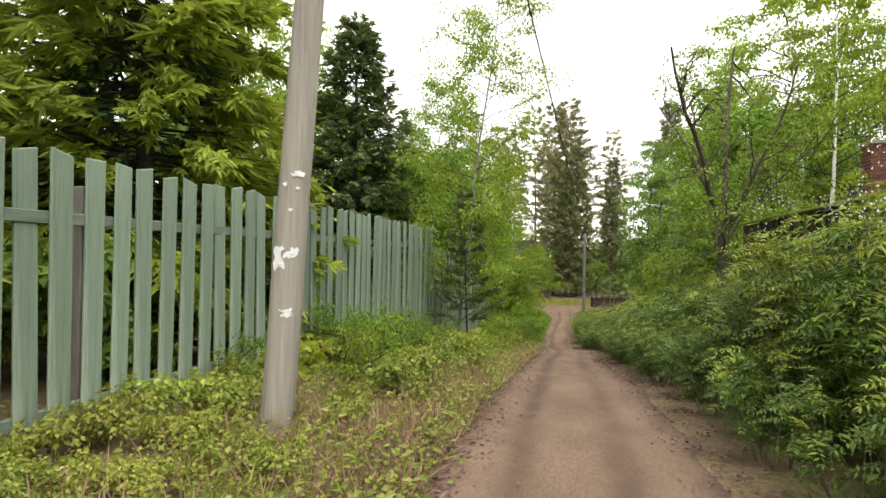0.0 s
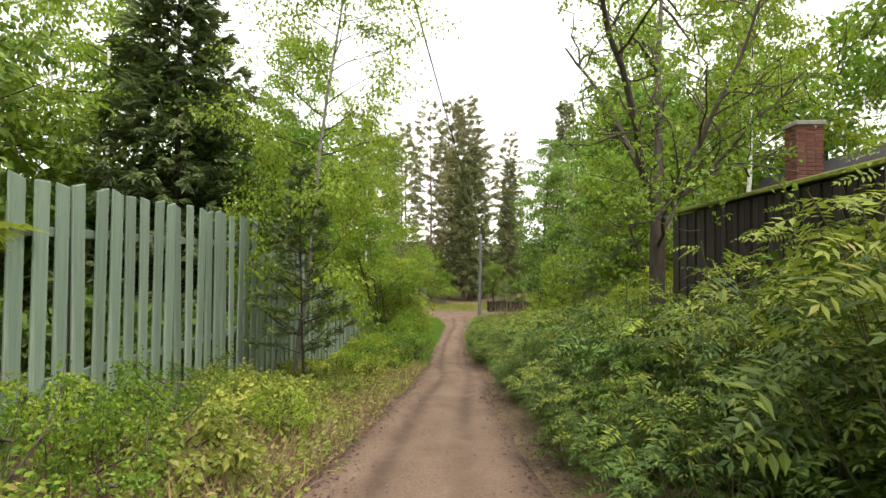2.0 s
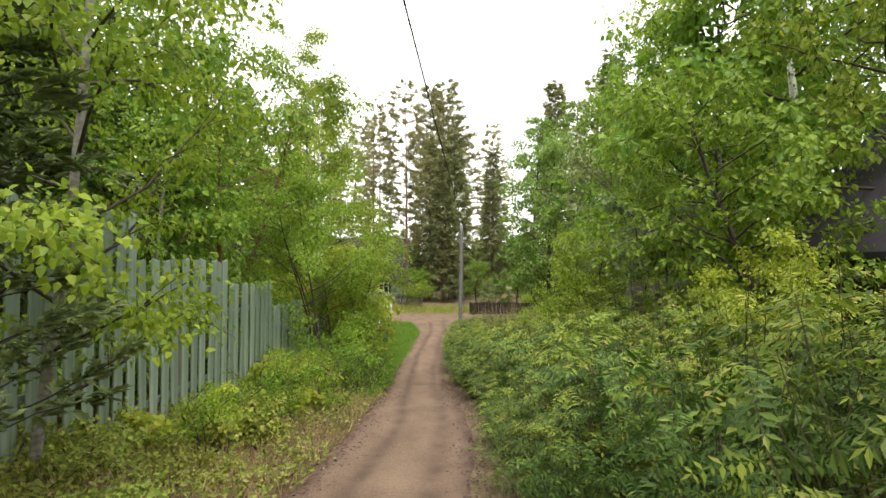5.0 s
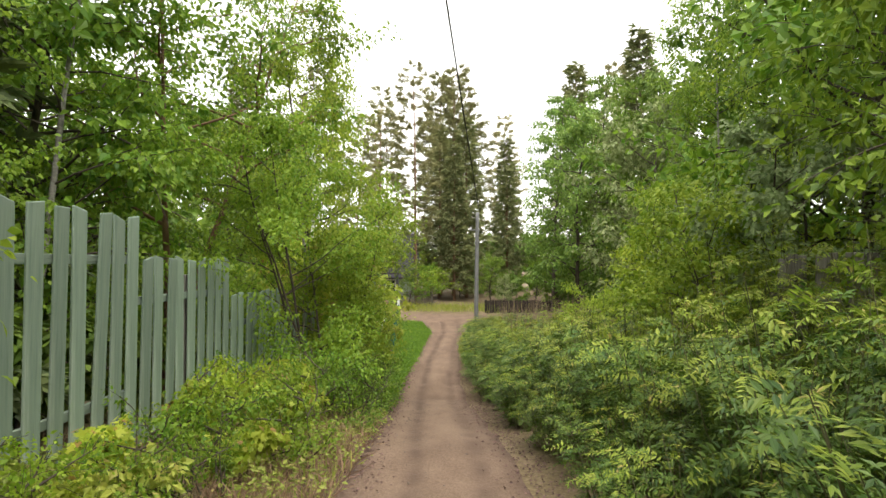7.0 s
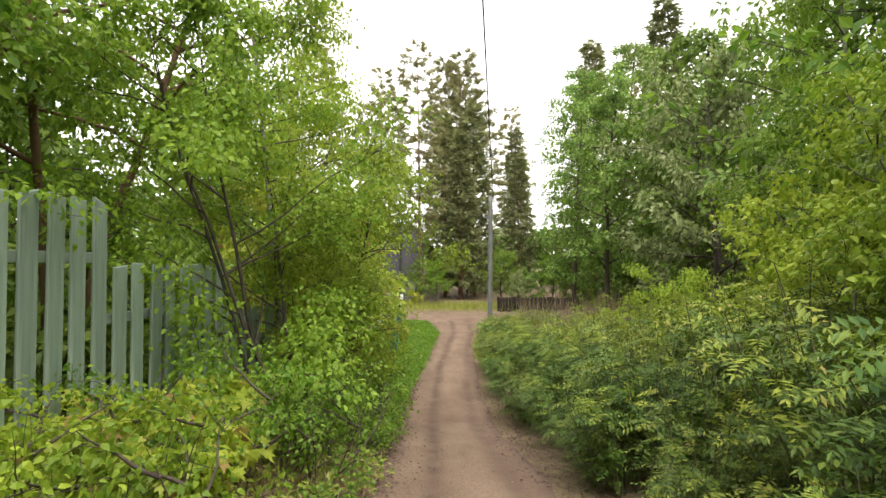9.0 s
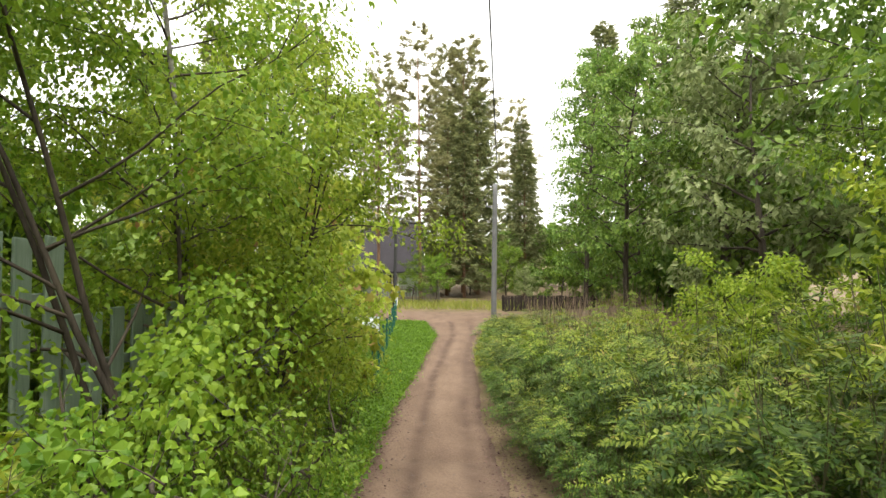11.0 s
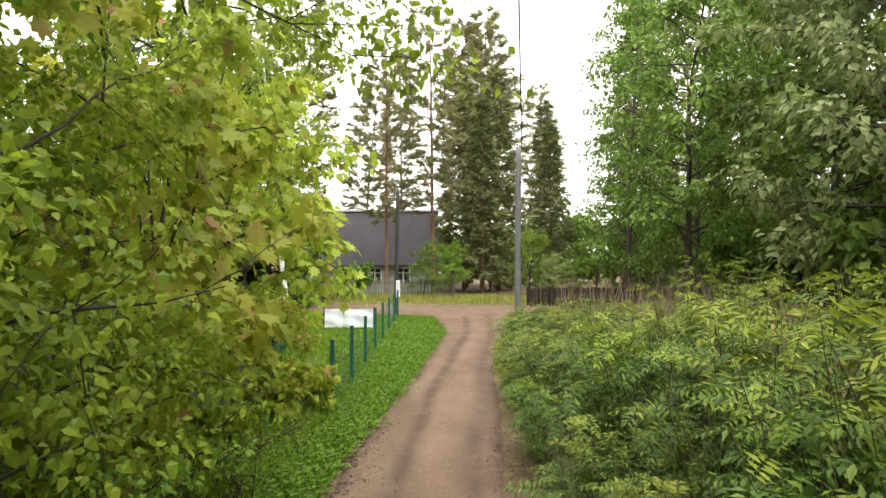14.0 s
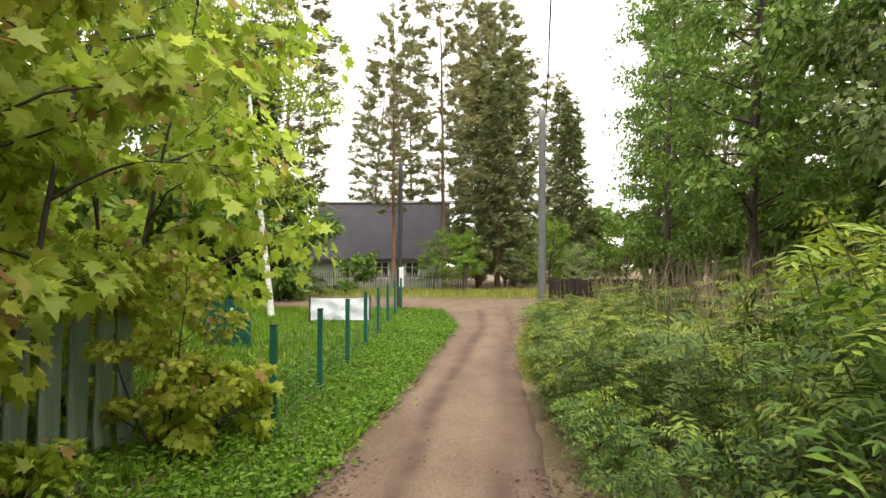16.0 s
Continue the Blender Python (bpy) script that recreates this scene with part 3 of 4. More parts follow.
def picket_mesh(length, r):
    """A flat board with a slightly worn, cut top."""
    bm = bmesh.new()
    w, d = 0.082 * r.uniform(0.93, 1.05), 0.013
    a, b = r.uniform(-0.012, 0.012), r.uniform(-0.012, 0.012)
    box(bm, -d, -w, 0, d, w, length, 0.005)
    for v in bm.verts:
        if v.co.z > length * 0.5:
            v.co.z += a * v.co.y / w + b * 0.3
            v.co.y += b
    return bm_mesh("picket", bm, M_PAINT)


def fence_bay(y0, y1, top, seed):
    r = np.random.RandomState(seed)
    low = float(np.interp((y0 + y1) / 2, PROFILE_Y, PROFILE_Z))
    root = tagged(new("picket_fence"), "tall fence of weathered green-painted wooden pickets", "fence", "stepped fence along the track")
    root.location = (FENCE_X, y0, height_at(FENCE_X, y0) - 0.02)
    base = root.location.z
    shapes = [picket_mesh(1.0, r) for _ in range(5)]
    n = int(round((y1 - y0) / 0.25))
    for k in range(n):
        y = (k + 0.5) * (y1 - y0) / n + r.normal(0, 0.008)
        z0 = height_at(FENCE_X, y0 + y) + 0.05 + r.uniform(0, 0.05)
        z1 = top + r.normal(0, 0.012)
        ob = part("picket", shapes[k % 5], root)
        ob.matrix_basis = pose(0.055, y, z0 - base, r.normal(0, 0.5), r.normal(0, 0.5), r.normal(0, 1.0)) @ Matrix.Diagonal((1, 1, z1 - z0, 1))
    for z in (top - 0.46, max(top - 1.85, low + 0.32)):
        bm = bmesh.new()
        box(bm, -0.022, 0, -0.045, 0.022, y1 - y0, 0.045, 0.006)
        part("rail", bm_mesh("rail", bm, M_RAIL), root).location = (0.015, 0, z - base)
    posts = max(1, int((y1 - y0) / 2.6))
    for k in range(posts):
        y = (k + 0.5) * (y1 - y0) / posts
        g = height_at(FENCE_X, y0 + y)
        ob = part("post", box_mesh("post", (0.09, 0.09, top - 0.2 - g + 0.1), M_GREYWOOD, 0.008), root)
        ob.location = (-0.06, y, g - 0.1 - base)


for k, (a, b, c) in enumerate(BAYS):
    fence_bay(a, b, c, 20 + k)


# ---- poles and wires ----
def pole(name, label, x, y, base_z, top_z, r0, r1, lean, mat):
    root = tagged(new(name), label, "utility pole")
    root.location = (x, y, base_z)
    h = top_z - base_z
    zs = np.linspace(-0.1, h, 12)
    path = np.stack([lean[0] * zs / h, lean[1] * zs / h, zs], 1)
    path[1:-1, :2] += np.random.RandomState(3).normal(0, 0.004, (10, 2))
    v, f = tube(path, np.linspace(r0, r1, 12), 20)
    cap = np.arange(11 * 20, 12 * 20)[None]
    part("shaft", np_mesh("shaft", v, [f, cap], [mat], smooth=True), root)
    return root


P1 = pole("utility_pole", "leaning weathered grey wooden utility pole beside the fence", -2.33, 3.85, height_at(-2.33, 3.85), 8.2, 0.133, 0.095, (0.5, 0.1), M_POLE)


def scrap(parent, r, side, z, w, h, name="paper_scrap"):
    """A torn patch of paper bent round the shaft, with a ragged outline."""
    rng = np.random.RandomState(int(z * 1000) % 997)
    cols, rows = 6, 5
    v = []
    for j in range(rows):
        for i in range(cols):
            rag = 1 + 0.3 * rng.normal() * (i in (0, cols - 1))
            a = side + (i / (cols - 1) - 0.5) * w / r * rag
            zz = z + (j / (rows - 1) - 0.5) * h + 0.12 * h * rng.normal() * (j in (0, rows - 1))
            off = 0.065 * zz
            rr = r + 0.004 + 0.006 * abs(rng.normal()) * (i in (0, cols - 1))
            v.append((math.cos(a) * rr + off * 0.95, math.sin(a) * rr + off * 0.2, zz))
    f = np.array([(j * cols + i, j * cols + i + 1, (j + 1) * cols + i + 1, (j + 1) * cols + i) for j in range(rows - 1) for i in range(cols - 1)])
    part(name, np_mesh(name, np.array(v), f, [M_PAPER]), parent, "torn white paper remnant")


for side, z, w, h in ((-1.75, 1.38, 0.09, 0.17), (-1.15, 1.4, 0.06, 0.05), (-0.8, 1.42, 0.05, 0.07), (-1.5, 1.33, 0.03, 0.03), (-0.95, 2.03, 0.09, 0.04), (-1.6, 1.95, 0.025, 0.03), (-1.0, 0.95, 0.08, 0.06), (-1.2, 1.75, 0.03, 0.02), (-0.9, 1.92, 0.03, 0.02)):
    scrap(P1, 0.131, side, z, w, h)
P2 = pole("utility_pole", "grey utility pole at the road junction", 0.37, 41.8, height_at(0.37, 41.8), 3.35, 0.12, 0.095, (0.06, 0), M_CONCRETE)
bm = bmesh.new()
box(bm, -0.35, -0.03, 5.05, 0.2, 0.03, 5.13, 0.01)
part("crossarm", bm_mesh("crossarm", bm, M_CONCRETE), P2)
for k in (-0.28, 0.12):
    v, f = tube([(k, 0, 5.12), (k, 0, 5.18), (k, 0, 5.25)], [0.02, 0.035, 0.02], 8)
    part("insulator", np_mesh("insulator", v, f, [M_PAPER], smooth=True), P2)
P3 = pole("lamp_post", "black tarred post with a small white plate", -3.95, 42.0, height_at(-3.95, 42.0), 1.9, 0.085, 0.06, (0.05, 0), M_BLACKPOLE)
bm = bmesh.new()
box(bm, 0.02, -0.13, 0.75, 0.16, -0.10, 1.35, 0.01)
part("plate", bm_mesh("plate", bm, M_PAPER), P3, "white enamel plate")
bm = bmesh.new()
box(bm, -0.12, -0.04, 4.5, 0.45, 0.04, 4.56, 0.01)
part("lamp_arm", bm_mesh("lamp_arm", bm, M_CONCRETE), P3)


def cable(a, b, sag, r=0.012):
    t = np.linspace(0, 1, 40)[:, None]
    p = np.array(a) * (1 - t) + np.array(b) * t
    p[:, 2] -= sag * 4 * (t * (1 - t))[:, 0]
    v, f = tube(p, np.full(40, r), 5)
    tagged(new("overhead_cable", np_mesh("overhead_cable", v, f, [M_WIRE])), "thin black overhead cable strung between poles", "cable", "overhead cables")


cable((-1.45, 3.95, 7.9), (0.55, 41.8, 3.3), 0.35, 0.019)
cable((0.4, 41.8, 3.3), (-2.5, 85, 5.5), 0.4)


# ---- mesh fence, banner, gate at the grass plot ----
def green_post(h):
    root = tagged(new("fence_post"), "dark green painted steel fence post in grass", "post", "green mesh fence posts")
    part("shaft", box_mesh("shaft", (0.06, 0.045, h + 0.1), M_GREENMETAL, 0.006), root)
    part("cap", box_mesh("cap", (0.066, 0.052, 0.02), M_BLACKPOLE, 0.004), root).location = (0, 0, h + 0.1)
    return root


first_post = None
POSTS = [(-2.6 - 1.2 * k / 7, 30.1 + 1.63 * k) for k in range(8)]
for x, y in POSTS:
    m = pose(x, y, height_at(x, y) - 0.1, 0, 0, 5)
    if first_post is None:
        first_post = green_post(0.98)
        first_post.matrix_basis = m
    else:
        copy_thing(first_post, m)
for (xa, ya), (xb, yb) in zip(POSTS, POSTS[1:]):
    wires = []
    for k in range(1, 11):
        z = 0.04 + k * 0.085
        wires.append(tube([(xa, ya, height_at(xa, ya) + z), (xb, yb, height_at(xb, yb) + z)], [0.0013] * 2, 3))
    n = 14
    for k in range(1, n):
        x, y = xa + (xb - xa) * k / n, ya + (yb - ya) * k / n
        g = height_at(xa, ya) * (1 - k / n) + height_at(xb, yb) * k / n
        wires.append(tube([(x, y, g + 0.08), (x, y, g + 0.9)], [0.0013] * 2, 3))
    v, f = join_tubes(wires)
    tagged(new("mesh_panel", np_mesh("mesh_panel", v, f, [M_GREENMETAL])), "green welded wire mesh between steel posts", "fence", "green mesh fence panels")


def banner(x, y, w, h, low, turn):
    root = tagged(new("banner_sign"), "blank white fabric banner on two dark posts", "sign")
    root.matrix_basis = pose(x, y, height_at(x, y) - 0.05, 0, 0, turn)
    cols, rows = 22, 8
    v = np.array([((i / cols - 0.5) * w, 0.02 * math.sin(i * 0.9 + j * 0.4) * math.sin(math.pi * i / cols) + 0.012 * math.sin(j * 1.3 + i * 0.3), low + h * j / rows - 0.03 * math.sin(math.pi * i / cols) * (j == rows)) for j in range(rows + 1) for i in range(cols + 1)])
    f = np.array([(j * (cols + 1) + i, j * (cols + 1) + i + 1, (j + 1) * (cols + 1) + i + 1, (j + 1) * (cols + 1) + i) for j in range(rows) for i in range(cols)])
    part("cloth", np_mesh("cloth", v, f, [M_BANNER], smooth=True), root)
    for s in (-1, 1):
        part("post", box_mesh("post", (0.035, 0.035, low + h + 0.05), M_BLACKPOLE, 0.005), root).location = (s * (w / 2 + 0.02), 0, 0)


banner(-4.68, 38.4, 1.42, 0.55, 0.17, 8)
gate = tagged(new("metal_gate"), "closed green sheet-metal gate on two posts", "gate")
gate.matrix_basis = pose(-5.55, 34.7, height_at(-5.55, 34.7) - 0.05, 0, 0, 10)
sheet = box_mesh("slat", (0.066, 0.014, 0.87), M_GREENMETAL, 0.003)
for k in range(10):
    part("slat", sheet, gate).location = (-0.315 + k * 0.07, -0.012 * (k % 2), 0.05)
for s in (-0.38, 0.38):
    part("post", box_mesh("post", (0.06, 0.06, 0.98), M_GREENMETAL, 0.006), gate).location = (s, 0, 0)
bm = bmesh.new()
box(bm, 0.05, -0.035, 0.6, 0.11, -0.022, 0.76, 0.004)
part("plate", bm_mesh("plate", bm, M_PAPER), gate, "small pale plate")


# ---- dark plank shed wall and brick chimney house ----
shed = tagged(new("shed"), "dark brown plank shed with a mossy roof", "shed")
shed.location = (3.25, 4.0, height_at(3.15, 8) - 0.1)
sz = shed.location.z
bm = bmesh.new()
box(bm, 0.03, 0.0, 0, 3.4, 8.1, 2.15 - sz)
part("wall", bm_mesh("wall", bm, M_DARKPLANK), shed)
plank = box_mesh("plank", (0.03, 0.125, 2.2 - sz), M_DARKPLANK, 0.005)
for k in range(55):
    ob = part("plank", plank, shed)
    ob.matrix_basis = pose(0.0 if k % 2 else 0.012, 0.08 + k * 0.148, 0.0, 0, 0, 0)
bm = bmesh.new()
box(bm, -0.06, -0.2, 2.21 - sz, 3.7, 8.2, 2.26 - sz, 0.01)
for v in bm.verts:
    v.co.z += 0.16 * (v.co.x + 0.12)
part("roof", bm_mesh("roof", bm, M_MOSS), shed, "roof boards grown over with yellow-green moss")

hut = tagged(new("small_house"), "small dark wooden house with a red brick chimney behind trees", "house")
hut.location = (8.05, 16.6, height_at(8.05, 16.6) - 0.1)
hz = hut.location.z
bm = bmesh.new()
box(bm, -1.8, -2.2, 0, 1.8, 2.2, 2.3)
part("wall", bm_mesh("wall", bm, M_DARKPLANK), hut)
bm = bmesh.new()
prof = [(-2.1, 2.2), (0, 3.7 - hz), (2.1, 2.2)]
a = [bm.verts.new((x, -2.5, z)) for x, z in prof] + [bm.verts.new((x, -2.5, z + 0.1)) for x, z in prof[::-1]]
face = bm.faces.new(a)
ext = bmesh.ops.extrude_face_region(bm, geom=[face])["geom"]
bmesh.ops.translate(bm, verts=[g for g in ext if isinstance(g, bmesh.types.BMVert)], vec=(0, 5.0, 0))
bmesh.ops.recalc_face_normals(bm, faces=bm.faces)
part("roof", bm_mesh("roof", bm, M_ROOF), hut)
stack_z = 2.9 - hz
chimney = part("chimney", box_mesh("chimney", (0.76, 0.5, 1.35), M_MORTAR), hut, "red brick chimney")
chimney.matrix_basis = pose(-0.55, -0.4, stack_z) @ Matrix.Diagonal((0.7, 0.9, 1.2, 1))
brick_l, brick_s = box_mesh("brick", (0.24, 0.03, 0.062), M_BRICK, 0.004), box_mesh("brick", (0.03, 0.24, 0.062), M_BRICK, 0.004)
for row in range(18):
    for k in range(3):
        part("brick", brick_l, chimney).location = (-0.26 + k * 0.26 + 0.02 * (row % 2), -0.255, 0.005 + row * 0.074)
    for k in range(2):
        part("brick", brick_s, chimney).location = (-0.385, -0.13 + k * 0.26, 0.005 + row * 0.074)
part("cap", box_mesh("cap", (0.9, 0.64, 0.08), M_MORTAR, 0.01), chimney).location = (0, 0, 1.35)


# ---- house past the junction ----
def cottage():
    root = tagged(new("house"), "pale green wooden cottage with a steep dark grey roof", "house")
    gz = -3.1
    root.matrix_basis = pose(-9.6, 62, gz, 0, 0, 6)
    bm = bmesh.new()
    box(bm, -4.6, 0, 0, 4.6, 7, 2.4)
    part("wall", bm_mesh("wall", bm, M_HOUSE), root)
    bm = bmesh.new()
    prof = [(-0.5, 2.2), (3.5, 6.5), (7.5, 2.2)]
    a = [bm.verts.new((-5.0, y, z)) for y, z in prof] + [bm.verts.new((-5.0, y, z + 0.15)) for y, z in prof[::-1]]
    face = bm.faces.new(a)
    ext = bmesh.ops.extrude_face_region(bm, geom=[face])["geom"]
    bmesh.ops.translate(bm, verts=[g for g in ext if isinstance(g, bmesh.types.BMVert)], vec=(10.0, 0, 0))
    bmesh.ops.recalc_face_normals(bm, faces=bm.faces)
    roof = part("roof", bm_mesh("roof", bm, M_ROOF), root)
    bm = bmesh.new()
    box(bm, -5.05, 3.3, 6.6, 5.05, 3.7, 6.78, 0.03)
    part("ridge_cap", bm_mesh("ridge_cap", bm, M_RIDGE), roof, "pale metal ridge cap")
    for s in (-1, 1):
        bm = bmesh.new()
        box(bm, s * 4.58 - 0.06, 0.0, 2.4, s * 4.58 + 0.06, 7, 6.3)
        for v in bm.verts:
            if v.co.z > 4:
                v.co.y = 3.5 + (v.co.y - 3.5) * 0.05
        part("gable", bm_mesh("gable", bm, M_HOUSE), root)
    for x in (-1.9, 0.3, 2.4):
        w = part("window", box_mesh("window", (0.86, 0.03, 1.1), glass), root)
        w.location = (x, -0.01, 1.0)
        for sx, sz_, dx, dz in ((1.02, 0.1, 0, -0.06), (1.02, 0.1, 0, 1.06), (0.1, 1.2, -0.46, -0.05), (0.1, 1.2, 0.46, -0.05), (0.07, 1.1, 0, 0), (0.8, 0.05, 0, 0.72)):
            part("window_frame", box_mesh("window_frame", (sx, 0.06, sz_), M_WHITE, 0.008), w).location = (dx, -0.03, dz)


cottage()


def low_fence(x0, x1, y, h, label, step, w, seed, mat):
    r = np.random.RandomState(seed)
    root = tagged(new("garden_fence"), label, "fence")
    g = height_at((x0 + x1) / 2, y)
    root.location = (x0, y, g - 0.05)
    slat = box_mesh("slat", (w, 0.02, h), mat, 0.004)
    for k in range(int((x1 - x0) / step)):
        part("slat", slat, root).matrix_basis = pose(k * step, -0.04, r.uniform(-0.04, 0.04), r.normal(0, 1.5), r.normal(0, 1.5), 0)
    for z in (h * 0.25, h * 0.78):
        bm = bmesh.new()
        box(bm, -0.05, -0.02, z, x1 - x0, 0.02, z + 0.07)
        part("rail", bm_mesh("rail", bm, mat), root)


low_fence(-15, -2.6, 54.5, 1.15, "weathered grey slat fence before the cottage", 0.13, 0.07, 5, M_GREYWOOD)
low_fence(3.2, 4.7, 18.6, 2.1, "weathered grey board fence behind the shrubs", 0.13, 0.12, 7, M_GREYWOOD)
low_fence(1.1, 6.2, 48.0, 0.85, "low dark wooden fence across the junction", 0.16, 0.15, 6, M_DARKPLANK)

# ---- shrubs along the track ----
B = [pinnate_bush("spirea_bush", "dense green shrub with long feathery pinnate leaves", 100 + k, 300, canes=22) for k in range(4)]
BACK = pinnate_bush("spirea_bush", "dense green shrub with long feathery pinnate leaves", 105, 150, young_from=0.8)
TALL = pinnate_bush("spirea_bush", "tall shrub with yellow-green young feathery leaves", 110, 360, L_FERN, L_FERNTIP, 0.75, 1.5, 0, 0.24, 0.72)
HIGH = pinnate_bush("rowan_sapling", "high yellow-green thicket with feathery compound leaves", 112, 700, L_FERN, L_FERNTIP, 1.25, 3.5, 0, 0.3, 0.5, 26)
WHITE = pinnate_bush("flowering_bush", "green shrub dotted with small white flower clusters", 111, 380, L_FERN, L_FERNTIP, 0.8, 1.5, 14, 0.25, 0.72, 20)
used = set()


def plant(proto, x, y, size, tall=None, label=""):
    turn = R.uniform(0, 360)
    if proto.name in used:
        return again(proto, x, y, size, turn, label, tall)
    used.add(proto.name)
    return tagged(settle(proto, x, y, size, turn, 0.03, tall), label)


for k, y in enumerate(np.arange(0.9, 41, 0.9)):
    edge = road_mid(y) + road_half(y) + 0.02 * smooth(12, 20, y)
    fade = (1 - 0.42 * smooth(27, 32, y)) * (1 - 0.3 * smooth(34, 40, y))
    plant(B[k % 4], edge + 0.5 * fade ** 1.5 + R.uniform(-0.06, 0.1), y + R.uniform(-0.2, 0.2), 0.68 * fade, R.uniform(0.6, 0.9) * fade)
    plant(B[(k + 1) % 4], edge + 1.2 * fade ** 0.5 + R.uniform(-0.2, 0.15), y + R.uniform(0.2, 0.6), R.uniform(0.85, 1.1), R.uniform(0.95, 1.3) * fade)
    if y < 38:
        plant(BACK, edge + 2.2 + R.uniform(-0.3, 0.3), y, 1.15, R.uniform(1.15, 1.55) * fade)
    if 13 < y < 36 and k % 2:
        plant(TALL, edge + 3.3 + R.uniform(-0.3, 0.3), y + 0.2, 1.3, R.uniform(1.2, 1.6) * fade)
for x, y, s in [(3.9, 18.6, 0.8), (3.0, 31.2, 0.62), (3.9, 27.0, 0.7), (3.1, 5.2, 0.78), (2.75, 6.4, 0.68), (2.95, 7.3, 0.6), (2.9, 18.2, 0.66)]:
    plant(HIGH, x, y, s, s)
for x, y, s in [(3.3, 14.2, 1.4), (2.9, 16.0, 1.3), (2.4, 8.6, 1.05), (2.5, 9.6, 1.0), (2.35, 7.4, 1.15), (2.5, 6.6, 1.25), (2.1, 9.2, 1.05), (2.9, 9.4, 1.25)]:
    plant(TALL, x, y, 0.4 * s + 0.55, s)
for x, y, s in [(2.45, 4.2, 1.6), (2.3, 2.9, 1.5), (2.5, 5.7, 1.45), (2.2, 1.4, 1.3)]:
    plant(WHITE, x, y, s * 0.75, s)

# left verge shrubs and saplings
BUSH = [broadleaf("verge_bush", "leafy green bush growing on the road verge", 200 + k, 1.15, 0.55, 0.014, 2400, 0.045, m, M_BARK, 0.1, 6, 18, False, 0.2, 0.16, group="bushes on the verge", category="shrub", oval=True) for k, m in enumerate((L_GREEN, L_BIRCH, L_GREEN))]
LOW = [broadleaf("verge_bush", "low yellow-green bramble bush on the verge", 210 + k, 0.6, 0.45, 0.008, 700, 0.065, L_VERGE, M_BARK, 0.1, 6, 14, False, 0.2, 0.16, group="bushes on the verge", category="shrub") for k in range(2)]
for k, (x, y, s) in enumerate([(-2.3, 17.0, 0.9), (-2.0, 18.6, 1.0), (-2.4, 19.9, 1.15), (-1.95, 20.6, 0.95), (-2.7, 18.2, 1.0), (-2.2, 23.6, 1.1), (-2.3, 25.2, 1.0), (-2.5, 26.6, 0.9), (-2.9, 10.6, 0.8), (-2.6, 6.3, 0.95), (-3.0, 7.6, 0.8), (-2.8, 21.6, 1.3), (-2.0, 22.4, 1.0), (-2.5, 15.2, 0.8), (-2.9, 8.9, 0.8), (-2.2, 21.4, 1.1), (-2.2, 5.3, 0.7), (-2.0, 7.0, 0.7), (-2.5, 8.0, 0.8), (-1.8, 9.2, 0.6), (-3.0, 6.8, 0.95), (-3.2, 4.9, 0.6), (-2.2, 16.2, 0.7)]):
    plant(BUSH[k % 3], x, y, s)
for k in range(34):
    y = R.uniform(1.6, 17)
    x = R.uniform(-3.35, road_mid(y) - road_half(y) - 0.55)
    if not (y < 4.6 and x < -0.9 - 0.3 * y):
        plant(LOW[k % 2], x, y, R.uniform(0.5, 1.05))

SEEDLING = broadleaf("maple_seedling", "small maple seedling with broad yellow-green lobed leaves", 220, 0.85, 0.4, 0.008, 190, 0.125, L_MAPLE, M_BARK, 0.2, 3, 9, True, 0.3, 0.14, group="bushes on the verge", category="shrub")
for x, y, s in [(-2.9, 17.2, 0.85), (-2.3, 17.9, 0.7), (-3.0, 18.9, 1.0), (-2.9, 20.3, 1.25), (-3.1, 21.0, 1.2), (-2.6, 15.8, 0.6), (-3.2, 15.0, 0.7), (-2.4, 19.2, 0.8), (-3.1, 28.0, 0.7), (-3.0, 29.6, 1.0), (-3.1, 5.6, 0.7), (-3.2, 9.4, 0.7)]:
    plant(SEEDLING, x, y, s)
for k, (x, y, s) in enumerate([(-3.25, 3.0, 0.7), (-3.2, 3.7, 0.8), (-3.1, 4.4, 0.75), (-3.3, 2.4, 0.5), (-2.75, 3.3, 0.55), (-2.6, 2.5, 0.5), (-1.95, 3.1, 0.5), (-2.9, 2.1, 0.5), (-1.75, 2.5, 0.4), (-2.3, 2.9, 0.45)]):
    plant(LOW[k % 2], x, y, s)

# ---- trees ----
T_BIRCH = broadleaf("birch_tree", "slender birch with bright fresh green leaves", 301, 11.0, 1.8, 0.05, 22000, 0.068, L_BIRCH, M_PALEBARK, 0.08, 1, 46, False, 0.4, 0.36, oval=True, wobble=0.035)
T_MASS = broadleaf("rowan_tree", "dense multi-stemmed green tree overhanging the track", 302, 5.6, 1.6, 0.045, 23000, 0.06, L_BIRCH, M_BARK, 0.06, 4, 40, False, 0.25, 0.34, oval=True)
T_MAPLE = broadleaf("maple_tree", "young maple with large yellow-green lobed leaves", 303, 4.6, 1.25, 0.04, 3400, 0.14, L_MAPLE, M_BARK, 0.08, 3, 30, True, 0.45, 0.28)
T_WIDE = broadleaf("deciduous_tree", "large leafy deciduous tree with deep green crown", 304, 12.0, 3.2, 0.14, 7500, 0.225, L_GREEN, M_BARK, 0.2, 1, 34, False, 0.3, 0.55)
T_GREY = broadleaf("willow_tree", "round-crowned willow with grey-green leaves", 305, 9.5, 2.5, 0.12, 10000, 0.17, L_GREY, M_BARK, 0.12, 2, 34, False, 0.3, 0.45)
